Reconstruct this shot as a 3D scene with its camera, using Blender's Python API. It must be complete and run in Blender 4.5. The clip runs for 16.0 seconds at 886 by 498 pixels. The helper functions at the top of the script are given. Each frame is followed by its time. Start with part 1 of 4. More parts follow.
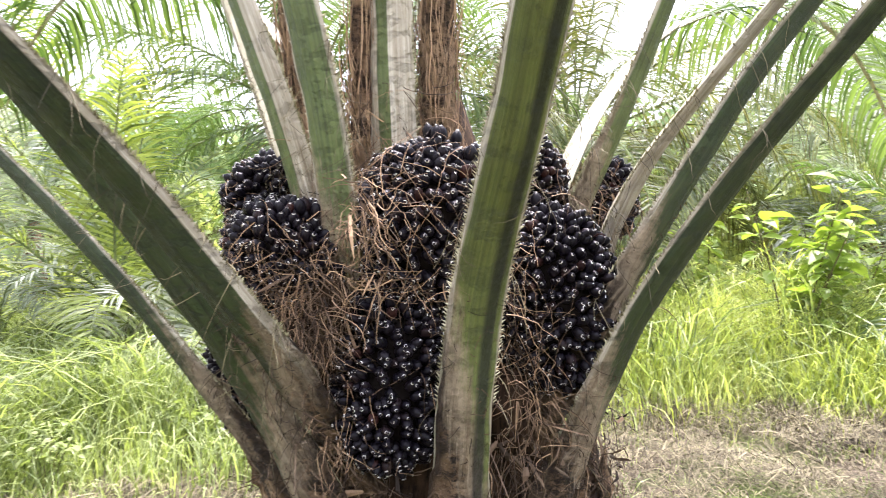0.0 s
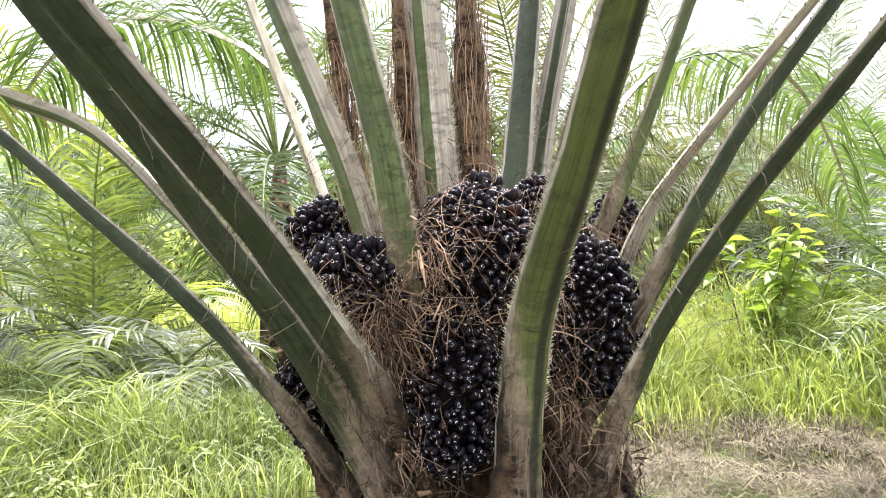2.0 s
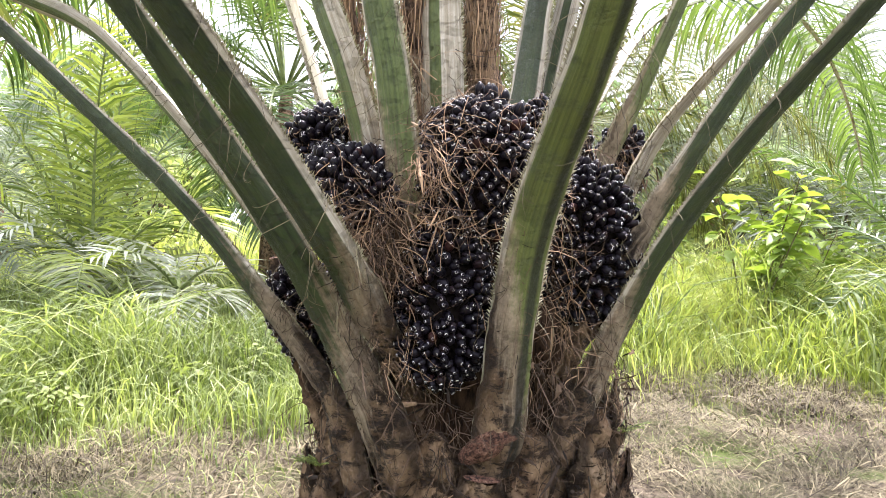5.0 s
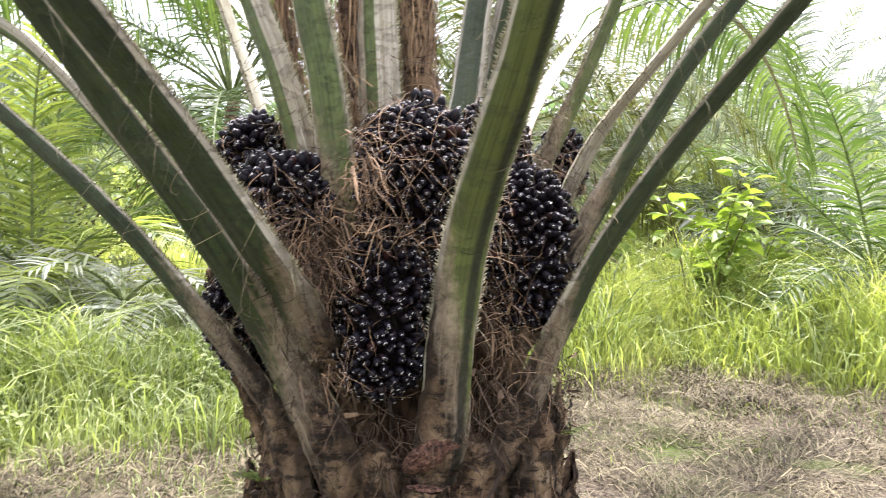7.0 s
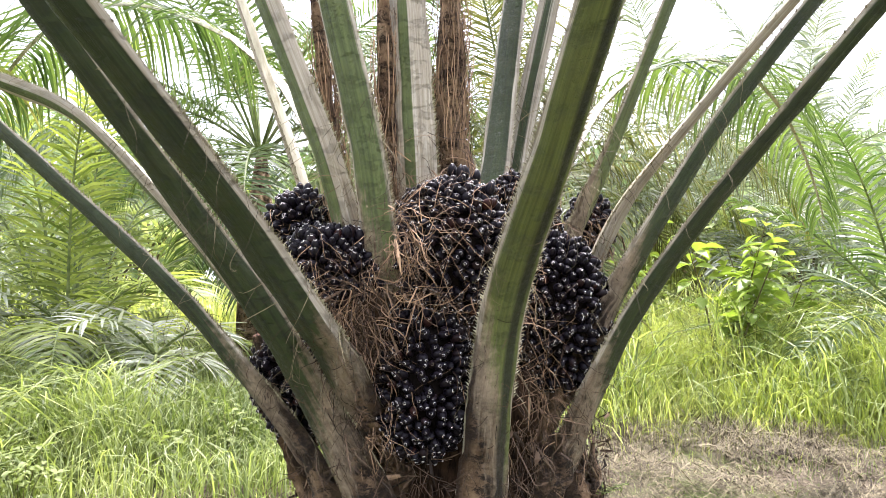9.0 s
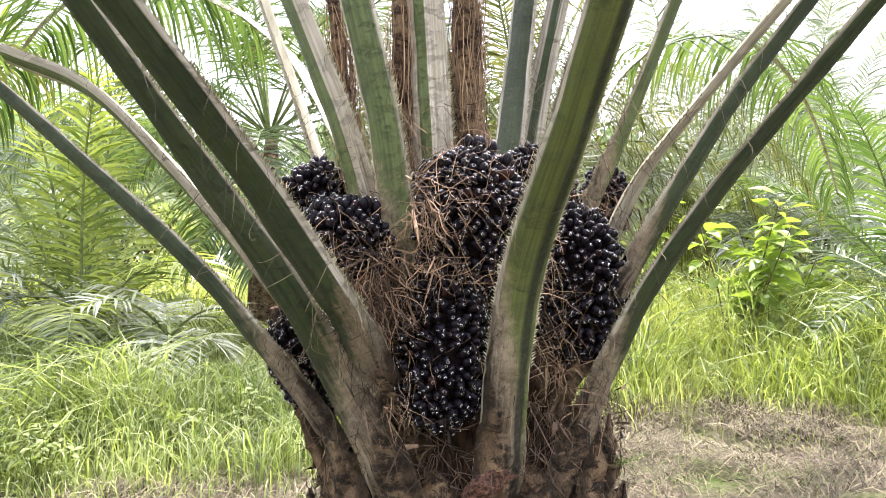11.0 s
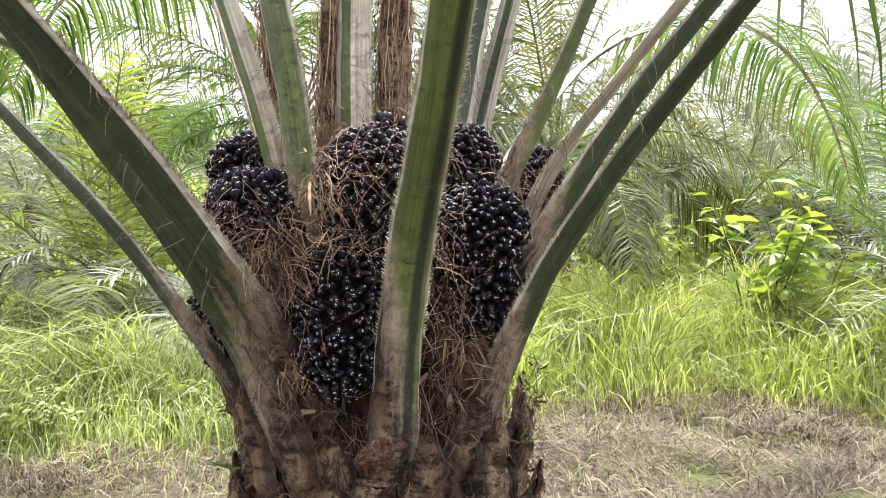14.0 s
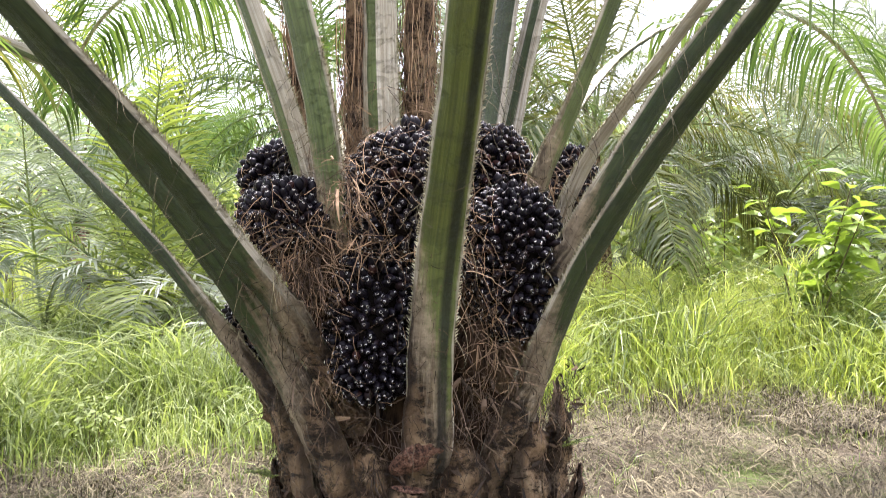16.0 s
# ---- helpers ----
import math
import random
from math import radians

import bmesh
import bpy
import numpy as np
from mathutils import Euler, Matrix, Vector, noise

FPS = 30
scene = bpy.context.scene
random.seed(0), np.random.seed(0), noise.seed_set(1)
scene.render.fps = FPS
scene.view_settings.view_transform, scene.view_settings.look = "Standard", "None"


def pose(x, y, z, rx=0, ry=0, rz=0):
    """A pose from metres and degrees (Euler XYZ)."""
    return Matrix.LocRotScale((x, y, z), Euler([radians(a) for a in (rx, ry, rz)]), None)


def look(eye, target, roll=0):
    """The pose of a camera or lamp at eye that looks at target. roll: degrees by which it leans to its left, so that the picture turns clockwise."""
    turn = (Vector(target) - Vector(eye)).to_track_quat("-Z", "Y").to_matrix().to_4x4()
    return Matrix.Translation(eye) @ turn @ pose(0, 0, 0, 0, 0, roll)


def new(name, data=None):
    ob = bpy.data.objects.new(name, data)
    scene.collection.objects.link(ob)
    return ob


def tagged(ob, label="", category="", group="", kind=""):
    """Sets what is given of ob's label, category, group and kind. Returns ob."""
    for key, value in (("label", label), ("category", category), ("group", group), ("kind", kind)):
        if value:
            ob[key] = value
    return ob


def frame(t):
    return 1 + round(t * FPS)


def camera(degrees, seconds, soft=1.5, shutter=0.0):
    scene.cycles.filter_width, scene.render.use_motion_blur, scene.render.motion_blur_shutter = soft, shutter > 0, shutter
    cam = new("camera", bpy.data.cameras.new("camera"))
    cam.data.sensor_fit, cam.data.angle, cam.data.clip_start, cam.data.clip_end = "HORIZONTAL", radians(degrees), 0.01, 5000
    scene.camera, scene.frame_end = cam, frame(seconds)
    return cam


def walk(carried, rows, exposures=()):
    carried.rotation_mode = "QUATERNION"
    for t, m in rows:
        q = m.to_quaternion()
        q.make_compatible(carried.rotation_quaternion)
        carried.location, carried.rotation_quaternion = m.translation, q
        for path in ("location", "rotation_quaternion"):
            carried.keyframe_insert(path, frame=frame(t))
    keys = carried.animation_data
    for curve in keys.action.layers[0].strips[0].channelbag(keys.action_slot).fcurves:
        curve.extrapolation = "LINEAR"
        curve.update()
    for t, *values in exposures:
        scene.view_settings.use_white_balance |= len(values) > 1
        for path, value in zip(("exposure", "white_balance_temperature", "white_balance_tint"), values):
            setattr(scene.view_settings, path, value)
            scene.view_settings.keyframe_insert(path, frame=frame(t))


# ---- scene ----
cam = camera(62.4, 16.0, soft=0.8, shutter=0.35)
METRES, EYE, TILT, LEAN, TURN = 1.35, 1.33, 0.0, 0.0, 0.0
ROWS = [
    (0.0, 0.0, 0.0, 0.0, 0.0, 0.0, -0.0),
    (0.5, 0.0182, -0.0809, 0.0043, 3.48, 0.54, -0.47),
    (1.0, -0.0332, -0.114, 0.0035, 1.35, 1.9, 0.27),
    (1.5, -0.1273, -0.1599, 0.0092, -2.77, 2.5, 2.91),
    (2.0, -0.1646, -0.1678, -0.0009, -3.59, 2.38, 1.7),
    (2.5, -0.1596, -0.1438, -0.0087, -4.19, 0.95, 1.87),
    (3.0, -0.1528, -0.1327, -0.0366, -4.75, -0.73, -0.74),
    (3.5, -0.1514, -0.1381, -0.0536, -3.99, -1.7, -0.97),
    (4.0, -0.1517, -0.1425, -0.0637, -3.9, -1.6, -1.58),
    (6.5, -0.1592, -0.1417, -0.0646, -3.12, -1.45, -1.65),
    (7.0, -0.1252, -0.1364, -0.0554, -6.89, -1.24, -0.6),
    (7.5, -0.1032, -0.1461, -0.0388, -8.52, 0.05, 0.52),
    (8.0, -0.1232, -0.1739, -0.0276, -7.0, 1.75, -0.16),
    (8.5, -0.1481, -0.1986, -0.0189, -5.78, 2.47, -0.29),
    (11.0, -0.175, -0.194, -0.0425, -4.56, 1.17, 0.08),
    (11.5, -0.1871, -0.1911, -0.051, -4.11, 0.82, -1.1),
    (12.0, -0.2086, -0.1816, -0.0421, -3.62, 0.99, -2.08),
    (12.5, -0.1989, -0.1917, -0.0466, -3.57, -0.01, -1.45),
    (13.0, -0.1154, -0.2042, -0.0464, -2.87, 0.24, 0.98),
    (13.5, 0.0242, -0.2044, -0.0564, -3.01, 0.75, -2.27),
    (14.0, 0.0885, -0.2341, -0.066, -0.58, 0.25, -1.59),
    (14.5, 0.1155, -0.2323, -0.0704, -0.79, 0.08, -1.58),
    (15.0, 0.1177, -0.2303, -0.0585, -0.82, 1.07, -0.1),
    (15.5, 0.0992, -0.2325, -0.0505, 1.62, 2.18, -0.11),
    (16.0, 0.1086, -0.2228, -0.0612, 2.67, 0.29, -0.03),
]
walk(cam, [(t, pose(0, 0, EYE, TILT, LEAN, TURN) @ pose(METRES * x, METRES * y, METRES * z, 90 + pitch, roll, yaw)) for t, x, y, z, yaw, pitch, roll in ROWS],
     exposures=[(0.0, 1.95, 6120, 22), (2.0, 1.77, 6120, 22), (4.0, 1.86, 6120, 22), (7.5, 1.66, 6120, 22), (12.5, 1.80, 6120, 22), (14.0, 1.64, 6120, 22), (16.0, 1.62, 6120, 22)])

# ---- world, sun, exposure ----
world = bpy.data.worlds.new("sky")
scene.world = world
world.use_nodes = True
wn, wl = world.node_tree.nodes, world.node_tree.links
sky = wn.new("ShaderNodeTexSky")
sky.sky_type, sky.sun_disc = "NISHITA", False
sky.sun_elevation, sky.sun_rotation = radians(72), radians(25)
sky.dust_density, sky.ozone_density, sky.air_density = 4.0, 1.0, 1.0
cloud = wn.new("ShaderNodeMix")
cloud.data_type = "RGBA"
cloud.inputs[0].default_value = 0.75
cloud.inputs[7].default_value = (10.5, 11.0, 11.4, 1)
wl.new(sky.outputs[0], cloud.inputs[6])
wl.new(cloud.outputs[2], wn["Background"].inputs[0])
wn["Background"].inputs[1].default_value = 0.105

sun = new("sun", bpy.data.lights.new("sun", "SUN"))
sun.data.energy, sun.data.angle, sun.data.color = 4.6, radians(5), (1.0, 0.965, 0.91)
sun.matrix_world = look((1.2, 2.6, 9.0), (0, 0, 0))

# ---- materials ----


def material(name, base, rough=0.7, spec=0.4):
    m = bpy.data.materials.new(name)
    m.use_nodes = True
    p = m.node_tree.nodes["Principled BSDF"]
    p.inputs["Base Color"].default_value = (*base, 1)
    p.inputs["Roughness"].default_value = rough
    p.inputs["Specular IOR Level"].default_value = spec
    return m, m.node_tree.nodes, m.node_tree.links, p


def noise_node(n, l, scale, detail=4.0, coords=None, rough=0.6):
    t = n.new("ShaderNodeTexNoise")
    t.inputs["Scale"].default_value, t.inputs["Detail"].default_value, t.inputs["Roughness"].default_value = scale, detail, rough
    if coords is not None:
        l.new(coords, t.inputs["Vector"])
    return t.outputs[0]


def ramp(n, l, fac, *stops):
    r = n.new("ShaderNodeValToRGB")
    while len(r.color_ramp.elements) < len(stops):
        r.color_ramp.elements.new(0.5)
    for e, (at, c) in zip(r.color_ramp.elements, stops):
        e.position, e.color = at, (*c, 1) if len(c) == 3 else c
    l.new(fac, r.inputs[0])
    return r.outputs[0]


def blend(n, l, fac, a, b, mode="MIX"):
    m = n.new("ShaderNodeMix")
    m.data_type, m.blend_type = "RGBA", mode
    for socket, v in ((m.inputs[0], fac), (m.inputs[6], a), (m.inputs[7], b)):
        if isinstance(v, (int, float)):
            socket.default_value = v
        elif isinstance(v, tuple):
            socket.default_value = (*v, 1)
        else:
            l.new(v, socket)
    return m.outputs[2]


def maths(n, l, op, a, b=0.0):
    m = n.new("ShaderNodeMath")
    m.operation = op
    for socket, v in zip(m.inputs, (a, b)):
        if isinstance(v, (int, float)):
            socket.default_value = v
        else:
            l.new(v, socket)
    return m.outputs[0]


def bump(n, l, p, height, strength, distance=0.01):
    b = n.new("ShaderNodeBump")
    b.inputs["Strength"].default_value, b.inputs["Distance"].default_value = strength, distance
    l.new(height, b.inputs["Height"])
    l.new(b.outputs[0], p.inputs["Normal"])


def obj_coords(n, stretch=None, l=None):
    c = n.new("ShaderNodeTexCoord").outputs["Object"]
    if stretch:
        m = n.new("ShaderNodeMapping")
        m.inputs["Scale"].default_value = stretch
        l.new(c, m.inputs[0])
        return m.outputs[0]
    return c


def leaf_material(name, dark, light, through_light, gloss=0.45, vary=0.5, big=1.2, dead=None):
    """A thin leaf: coloured per blade, with light shining through it."""
    m, n, l, p = material(name, dark, gloss, 0.5)
    geo = n.new("ShaderNodeNewGeometry").outputs["Random Per Island"]
    patch = noise_node(n, l, big, 3, obj_coords(n))
    f = maths(n, l, "ADD", maths(n, l, "MULTIPLY", geo, vary), maths(n, l, "MULTIPLY", maths(n, l, "SUBTRACT", patch, 0.5), 1.6))
    stops = [(0.0, dark), (0.65, light)]
    if dead:
        stops.append((0.97, dead))
    c = ramp(n, l, f, *stops)
    l.new(c, p.inputs["Base Color"])
    t = n.new("ShaderNodeBsdfTranslucent")
    l.new(blend(n, l, 1.0, c, through_light, "MULTIPLY"), t.inputs[0])
    mix = n.new("ShaderNodeMixShader")
    mix.inputs[0].default_value = 0.42
    l.new(p.outputs[0], mix.inputs[1])
    l.new(t.outputs[0], mix.inputs[2])
    l.new(mix.outputs[0], n["Material Output"].inputs[0])
    return m


def petiole_material(name, green, dark_green, keel_shade):
    """Leaf stalk: barky foot, scurfy tan above it, streaked green further out, pale along its margins."""
    m, n, l, p = material(name, green, 0.42, 0.32)
    along = n.new("ShaderNodeAttribute")
    along.attribute_name = "along"
    across = n.new("ShaderNodeAttribute")
    across.attribute_name = "across"
    pale = n.new("ShaderNodeAttribute")
    pale.attribute_name = "pale"
    info = n.new("ShaderNodeObjectInfo").outputs["Random"]

    def grain(wide, long, detail):
        v = n.new("ShaderNodeCombineXYZ")
        l.new(maths(n, l, "MULTIPLY", across.outputs["Fac"], wide), v.inputs[0])
        l.new(maths(n, l, "MULTIPLY", along.outputs["Fac"], long), v.inputs[1])
        l.new(maths(n, l, "MULTIPLY", info, 40.0), v.inputs[2])
        return ramp(n, l, noise_node(n, l, 1.0, detail, v.outputs[0], 0.65), (0.32, (0, 0, 0)), (0.68, (1, 1, 1)))

    streak, fine = grain(6.0, 2.2, 4), grain(34.0, 5.0, 5)
    spots = ramp(n, l, noise_node(n, l, 70, 4, obj_coords(n), 0.7), (0.34, (0, 0, 0)), (0.66, (1, 1, 1)))
    blotch = ramp(n, l, noise_node(n, l, 14, 5, obj_coords(n), 0.7), (0.36, (0, 0, 0)), (0.64, (1, 1, 1)))
    g = blend(n, l, streak, dark_green, green)
    g = blend(n, l, maths(n, l, "MULTIPLY", fine, 0.14), g, tuple(v * 0.45 for v in dark_green))
    g = blend(n, l, maths(n, l, "MULTIPLY", maths(n, l, "MULTIPLY", spots, blotch), 0.22), g, (0.17, 0.15, 0.085))
    tan = blend(n, l, streak, (0.36, 0.27, 0.17), (0.60, 0.48, 0.33))
    tan = blend(n, l, maths(n, l, "MULTIPLY", fine, 0.32), tan, (0.10, 0.065, 0.04))
    tan = blend(n, l, maths(n, l, "MULTIPLY", maths(n, l, "MULTIPLY", spots, blotch), 0.8), tan, (0.045, 0.028, 0.017))
    bark = blend(n, l, blotch, (0.13, 0.078, 0.042), (0.40, 0.27, 0.155))
    belt = ramp(n, l, along.outputs["Fac"], (0.10, (0, 0, 0)), (0.32, (1, 1, 1)), (0.38, (1, 1, 1)), (0.46, (0, 0, 0)))
    crust = ramp(n, l, maths(n, l, "SUBTRACT", noise_node(n, l, 17, 8, obj_coords(n, (1, 1, 2.0), l), 0.8), maths(n, l, "MULTIPLY", belt, 0.09)), (0.40, (1, 1, 1)), (0.47, (0, 0, 0)))
    bark = blend(n, l, maths(n, l, "MULTIPLY", crust, 0.92), bark, (0.016, 0.010, 0.007))
    # fibrous foot margins, darkened further to paint in crevice shade
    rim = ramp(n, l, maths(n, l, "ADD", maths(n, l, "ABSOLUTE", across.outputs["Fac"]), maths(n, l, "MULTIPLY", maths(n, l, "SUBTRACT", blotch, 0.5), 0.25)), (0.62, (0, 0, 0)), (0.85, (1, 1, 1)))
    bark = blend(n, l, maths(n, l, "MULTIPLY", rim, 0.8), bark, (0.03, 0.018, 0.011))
    edge = maths(n, l, "ADD", along.outputs["Fac"], maths(n, l, "MULTIPLY", maths(n, l, "SUBTRACT", streak, 0.5), 0.12))
    edge = maths(n, l, "ADD", edge, maths(n, l, "MULTIPLY", maths(n, l, "SUBTRACT", blotch, 0.5), 0.10))
    c = blend(n, l, ramp(n, l, edge, (0.45, (0, 0, 0)), (0.60, (1, 1, 1))), tan, g)
    c = blend(n, l, ramp(n, l, edge, (0.30, (0, 0, 0)), (0.39, (1, 1, 1))), bark, c)
    # shade on the keel's unlit facet, painted as a near-black band
    if keel_shade:
        keel_band = ramp(n, l, maths(n, l, "ADD", maths(n, l, "MULTIPLY", across.outputs["Fac"], 0.5), 0.5),
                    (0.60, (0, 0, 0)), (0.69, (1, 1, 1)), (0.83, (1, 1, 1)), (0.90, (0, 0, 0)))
        c = blend(n, l, maths(n, l, "MULTIPLY", maths(n, l, "MULTIPLY", keel_band, 0.85), ramp(n, l, edge, (0.20, (0, 0, 0)), (0.36, (1, 1, 1)))), c, (0.007, 0.010, 0.007))
    margin = ramp(n, l, maths(n, l, "ADD", pale.outputs["Fac"], maths(n, l, "MULTIPLY", maths(n, l, "SUBTRACT", streak, 0.5), 0.3)), (0.38, (0, 0, 0)), (0.62, (1, 1, 1)))
    scurf = blend(n, l, streak, (0.36, 0.31, 0.23), (0.68, 0.63, 0.53))
    scurf = blend(n, l, maths(n, l, "MULTIPLY", fine, 0.55), scurf, (0.16, 0.11, 0.07))
    above = ramp(n, l, edge, (0.34, (0, 0, 0)), (0.52, (1, 1, 1)))
    c = blend(n, l, maths(n, l, "MULTIPLY", maths(n, l, "MULTIPLY", margin, above), 0.9), c, scurf)
    l.new(c, p.inputs["Base Color"])
    l.new(ramp(n, l, spots, (0.0, (0.42, 0.42, 0.42)), (1.0, (0.72, 0.72, 0.72))), p.inputs["Roughness"])
    lumps = ramp(n, l, edge, (0.38, (1, 1, 1)), (0.55, (0.18, 0.18, 0.18)))
    bump(n, l, p, maths(n, l, "MULTIPLY", maths(n, l, "SUBTRACT", maths(n, l, "ADD", maths(n, l, "ADD", fine, spots), blotch), maths(n, l, "MULTIPLY", crust, 2.0)), lumps), 1.0, 0.006)
    return m


# leaning stalks: green darkened to stand in for shade on their undersides
PETIOLE = petiole_material("petiole_shaded_green", (0.040, 0.064, 0.017), (0.014, 0.025, 0.008), False)
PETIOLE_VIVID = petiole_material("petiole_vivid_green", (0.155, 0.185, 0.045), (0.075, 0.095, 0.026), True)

PETIOLE_UPRIGHT = petiole_material("petiole_upright_green", (0.118, 0.155, 0.046), (0.052, 0.074, 0.024), False)

ADAXIAL, an, al, ap = material("petiole_upper_face", (0.4, 0.36, 0.25), 0.6)
ac = noise_node(an, al, 3, 6, obj_coords(an, (8, 8, 1.2), al), 0.7)
al.new(ramp(an, al, ac, (0.3, (0.22, 0.19, 0.11)), (0.52, (0.46, 0.43, 0.31)), (0.75, (0.62, 0.58, 0.46))), ap.inputs["Base Color"])
bump(an, al, ap, ac, 0.5, 0.006)

BARK, bn, bl, bp = material("leaf_base_bark", (0.2, 0.13, 0.08), 0.85, 0.2)
bc1 = ramp(bn, bl, noise_node(bn, bl, 9, 6, obj_coords(bn, (1, 1, 0.6), bl), 0.7), (0.32, (0, 0, 0)), (0.68, (1, 1, 1)))
bc2 = ramp(bn, bl, noise_node(bn, bl, 60, 6, obj_coords(bn, (1, 1, 0.25), bl), 0.75), (0.34, (0, 0, 0)), (0.66, (1, 1, 1)))
bcol = ramp(bn, bl, bc1, (0.0, (0.06, 0.036, 0.021)), (0.3, (0.20, 0.122, 0.068)), (0.65, (0.36, 0.240, 0.140)), (1.0, (0.52, 0.39, 0.26)))
bcol = blend(bn, bl, maths(bn, bl, "MULTIPLY", bc2, 0.3), bcol, (0.035, 0.022, 0.014))
crack = ramp(bn, bl, noise_node(bn, bl, 17, 9, obj_coords(bn, (1, 1, 1.6), bl), 0.82), (0.43, (1, 1, 1)), (0.50, (0, 0, 0)))
bcol = blend(bn, bl, maths(bn, bl, "MULTIPLY", crack, 0.9), bcol, (0.02, 0.012, 0.008))
# fibrous leaf-base edges with the shade of crevices put into their colour
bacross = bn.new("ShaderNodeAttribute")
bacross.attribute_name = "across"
crevice_shade = ramp(bn, bl, maths(bn, bl, "ADD", maths(bn, bl, "ABSOLUTE", bacross.outputs["Fac"]), maths(bn, bl, "MULTIPLY", maths(bn, bl, "SUBTRACT", bc1, 0.5), 0.3)), (0.5, (0, 0, 0)), (0.8, (1, 1, 1)))
bcol = blend(bn, bl, maths(bn, bl, "MULTIPLY", crevice_shade, 0.85), bcol, (0.022, 0.013, 0.008))
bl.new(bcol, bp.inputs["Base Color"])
bump(bn, bl, bp, maths(bn, bl, "SUBTRACT", maths(bn, bl, "ADD", bc1, bc2), maths(bn, bl, "MULTIPLY", crack, 2.0)), 1.0, 0.008)
# dark fibrous bark, taken near black to paint the shade in gaps
DARK_BARK, kn, kl, kp = material("dark_bark_with_gap_shade", (0.03, 0.02, 0.013), 0.95, 0.1)
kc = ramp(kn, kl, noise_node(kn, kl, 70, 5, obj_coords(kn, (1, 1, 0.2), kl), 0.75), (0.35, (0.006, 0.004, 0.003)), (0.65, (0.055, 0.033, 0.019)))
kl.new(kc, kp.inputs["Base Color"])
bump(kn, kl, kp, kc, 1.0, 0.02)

CUT, cn, cl, cp = material("cut_leaf_base_flesh", (0.3, 0.14, 0.1), 0.8, 0.25)
cc = noise_node(cn, cl, 90, 6, obj_coords(cn), 0.75)
cl.new(ramp(cn, cl, cc, (0.40, (0.025, 0.012, 0.009)), (0.52, (0.17, 0.082, 0.052)), (0.68, (0.38, 0.22, 0.15))), cp.inputs["Base Color"])
bump(cn, cl, cp, cc, 1.0, 0.015)


def fibre_material(name, dark, light):
    m, n, l, p = material(name, light, 0.75, 0.25)
    geo = n.new("ShaderNodeNewGeometry").outputs["Random Per Island"]
    l.new(ramp(n, l, geo, (0.0, dark), (0.6, tuple((a + b) / 2 for a, b in zip(dark, light))), (1.0, light)), p.inputs["Base Color"])
    return m


FIBRE = fibre_material("palm_fibre", (0.025, 0.014, 0.009), (0.42, 0.275, 0.165))
# dark brown fibres, deepened so their colour carries some crevice shade
FIBRE_DARK = fibre_material("dark_fibre_with_gap_shade", (0.014, 0.009, 0.006), (0.15, 0.098, 0.062))
STRAW = fibre_material("dry_straw", (0.03, 0.023, 0.014), (0.29, 0.245, 0.145))
SPINE = fibre_material("spine_tan", (0.14, 0.12, 0.06), (0.50, 0.47, 0.33))

FRUIT, fn, fl, fp = material("ripe_black_fruit_skin", (0.012, 0.008, 0.012), 0.3, 0.13)
fi = fn.new("ShaderNodeObjectInfo").outputs["Random"]
fc = noise_node(fn, fl, 60, 4, obj_coords(fn), 0.7)
fcol = ramp(fn, fl, fi, (0.0, (0.005, 0.004, 0.007)), (0.8, (0.009, 0.007, 0.010)), (0.96, (0.014, 0.008, 0.009)), (1.0, (0.03, 0.011, 0.009)))
fl.new(fcol, fp.inputs["Base Color"])
fl.new(ramp(fn, fl, fc, (0.35, (0.26, 0.26, 0.26)), (0.7, (0.46, 0.46, 0.46))), fp.inputs["Roughness"])
bump(fn, fl, fp, fc, 0.15, 0.002)
TIP, tn, tl, tp = material("fruit_tip_scar", (0.34, 0.29, 0.25), 0.6, 0.4)
tc = noise_node(tn, tl, 5, 4, obj_coords(tn), 0.7)
tl.new(ramp(tn, tl, tc, (0.38, (0.08, 0.07, 0.065)), (0.55, (0.60, 0.57, 0.54))), tp.inputs["Base Color"])
# bunch core: near-black stands in for the shade between fruits
CORE, _, _, _ = material("bunch_core_gap_shade", (0.010, 0.007, 0.006), 0.9, 0.1)

FROND = leaf_material("frond_leaflet", (0.05, 0.085, 0.026), (0.15, 0.205, 0.065), (1.4, 1.5, 0.75))
FROND_YOUNG = leaf_material("young_frond_leaflet", (0.085, 0.12, 0.028), (0.43, 0.49, 0.14), (1.4, 1.45, 0.65))
FROND_WHITE = leaf_material("whitish_frond_leaflet", (0.26, 0.29, 0.21), (0.50, 0.53, 0.44), (1.0, 1.0, 0.85))
FROND_PALE = leaf_material("pale_frond_leaflet", (0.12, 0.15, 0.09), (0.34, 0.375, 0.27), (1.0, 1.05, 0.75))
FROND_DRY = leaf_material("drying_frond_leaflet", (0.075, 0.10, 0.032), (0.25, 0.265, 0.09), (1.2, 1.1, 0.6), dead=(0.34, 0.24, 0.11))
GRASS = leaf_material("tall_grass_blade", (0.32, 0.385, 0.085), (0.62, 0.66, 0.25), (1.35, 1.38, 0.6), 0.5, 0.6, 0.7, (0.42, 0.38, 0.16))
GRASS_DEEP = leaf_material("low_grass_blade", (0.105, 0.145, 0.042), (0.40, 0.45, 0.18), (1.2, 1.3, 0.6), 0.5, 0.6, 0.9, (0.40, 0.36, 0.18))
SHRUB = leaf_material("shrub_leaf", (0.16, 0.24, 0.045), (0.42, 0.50, 0.15), (1.3, 1.4, 0.5), 0.4)
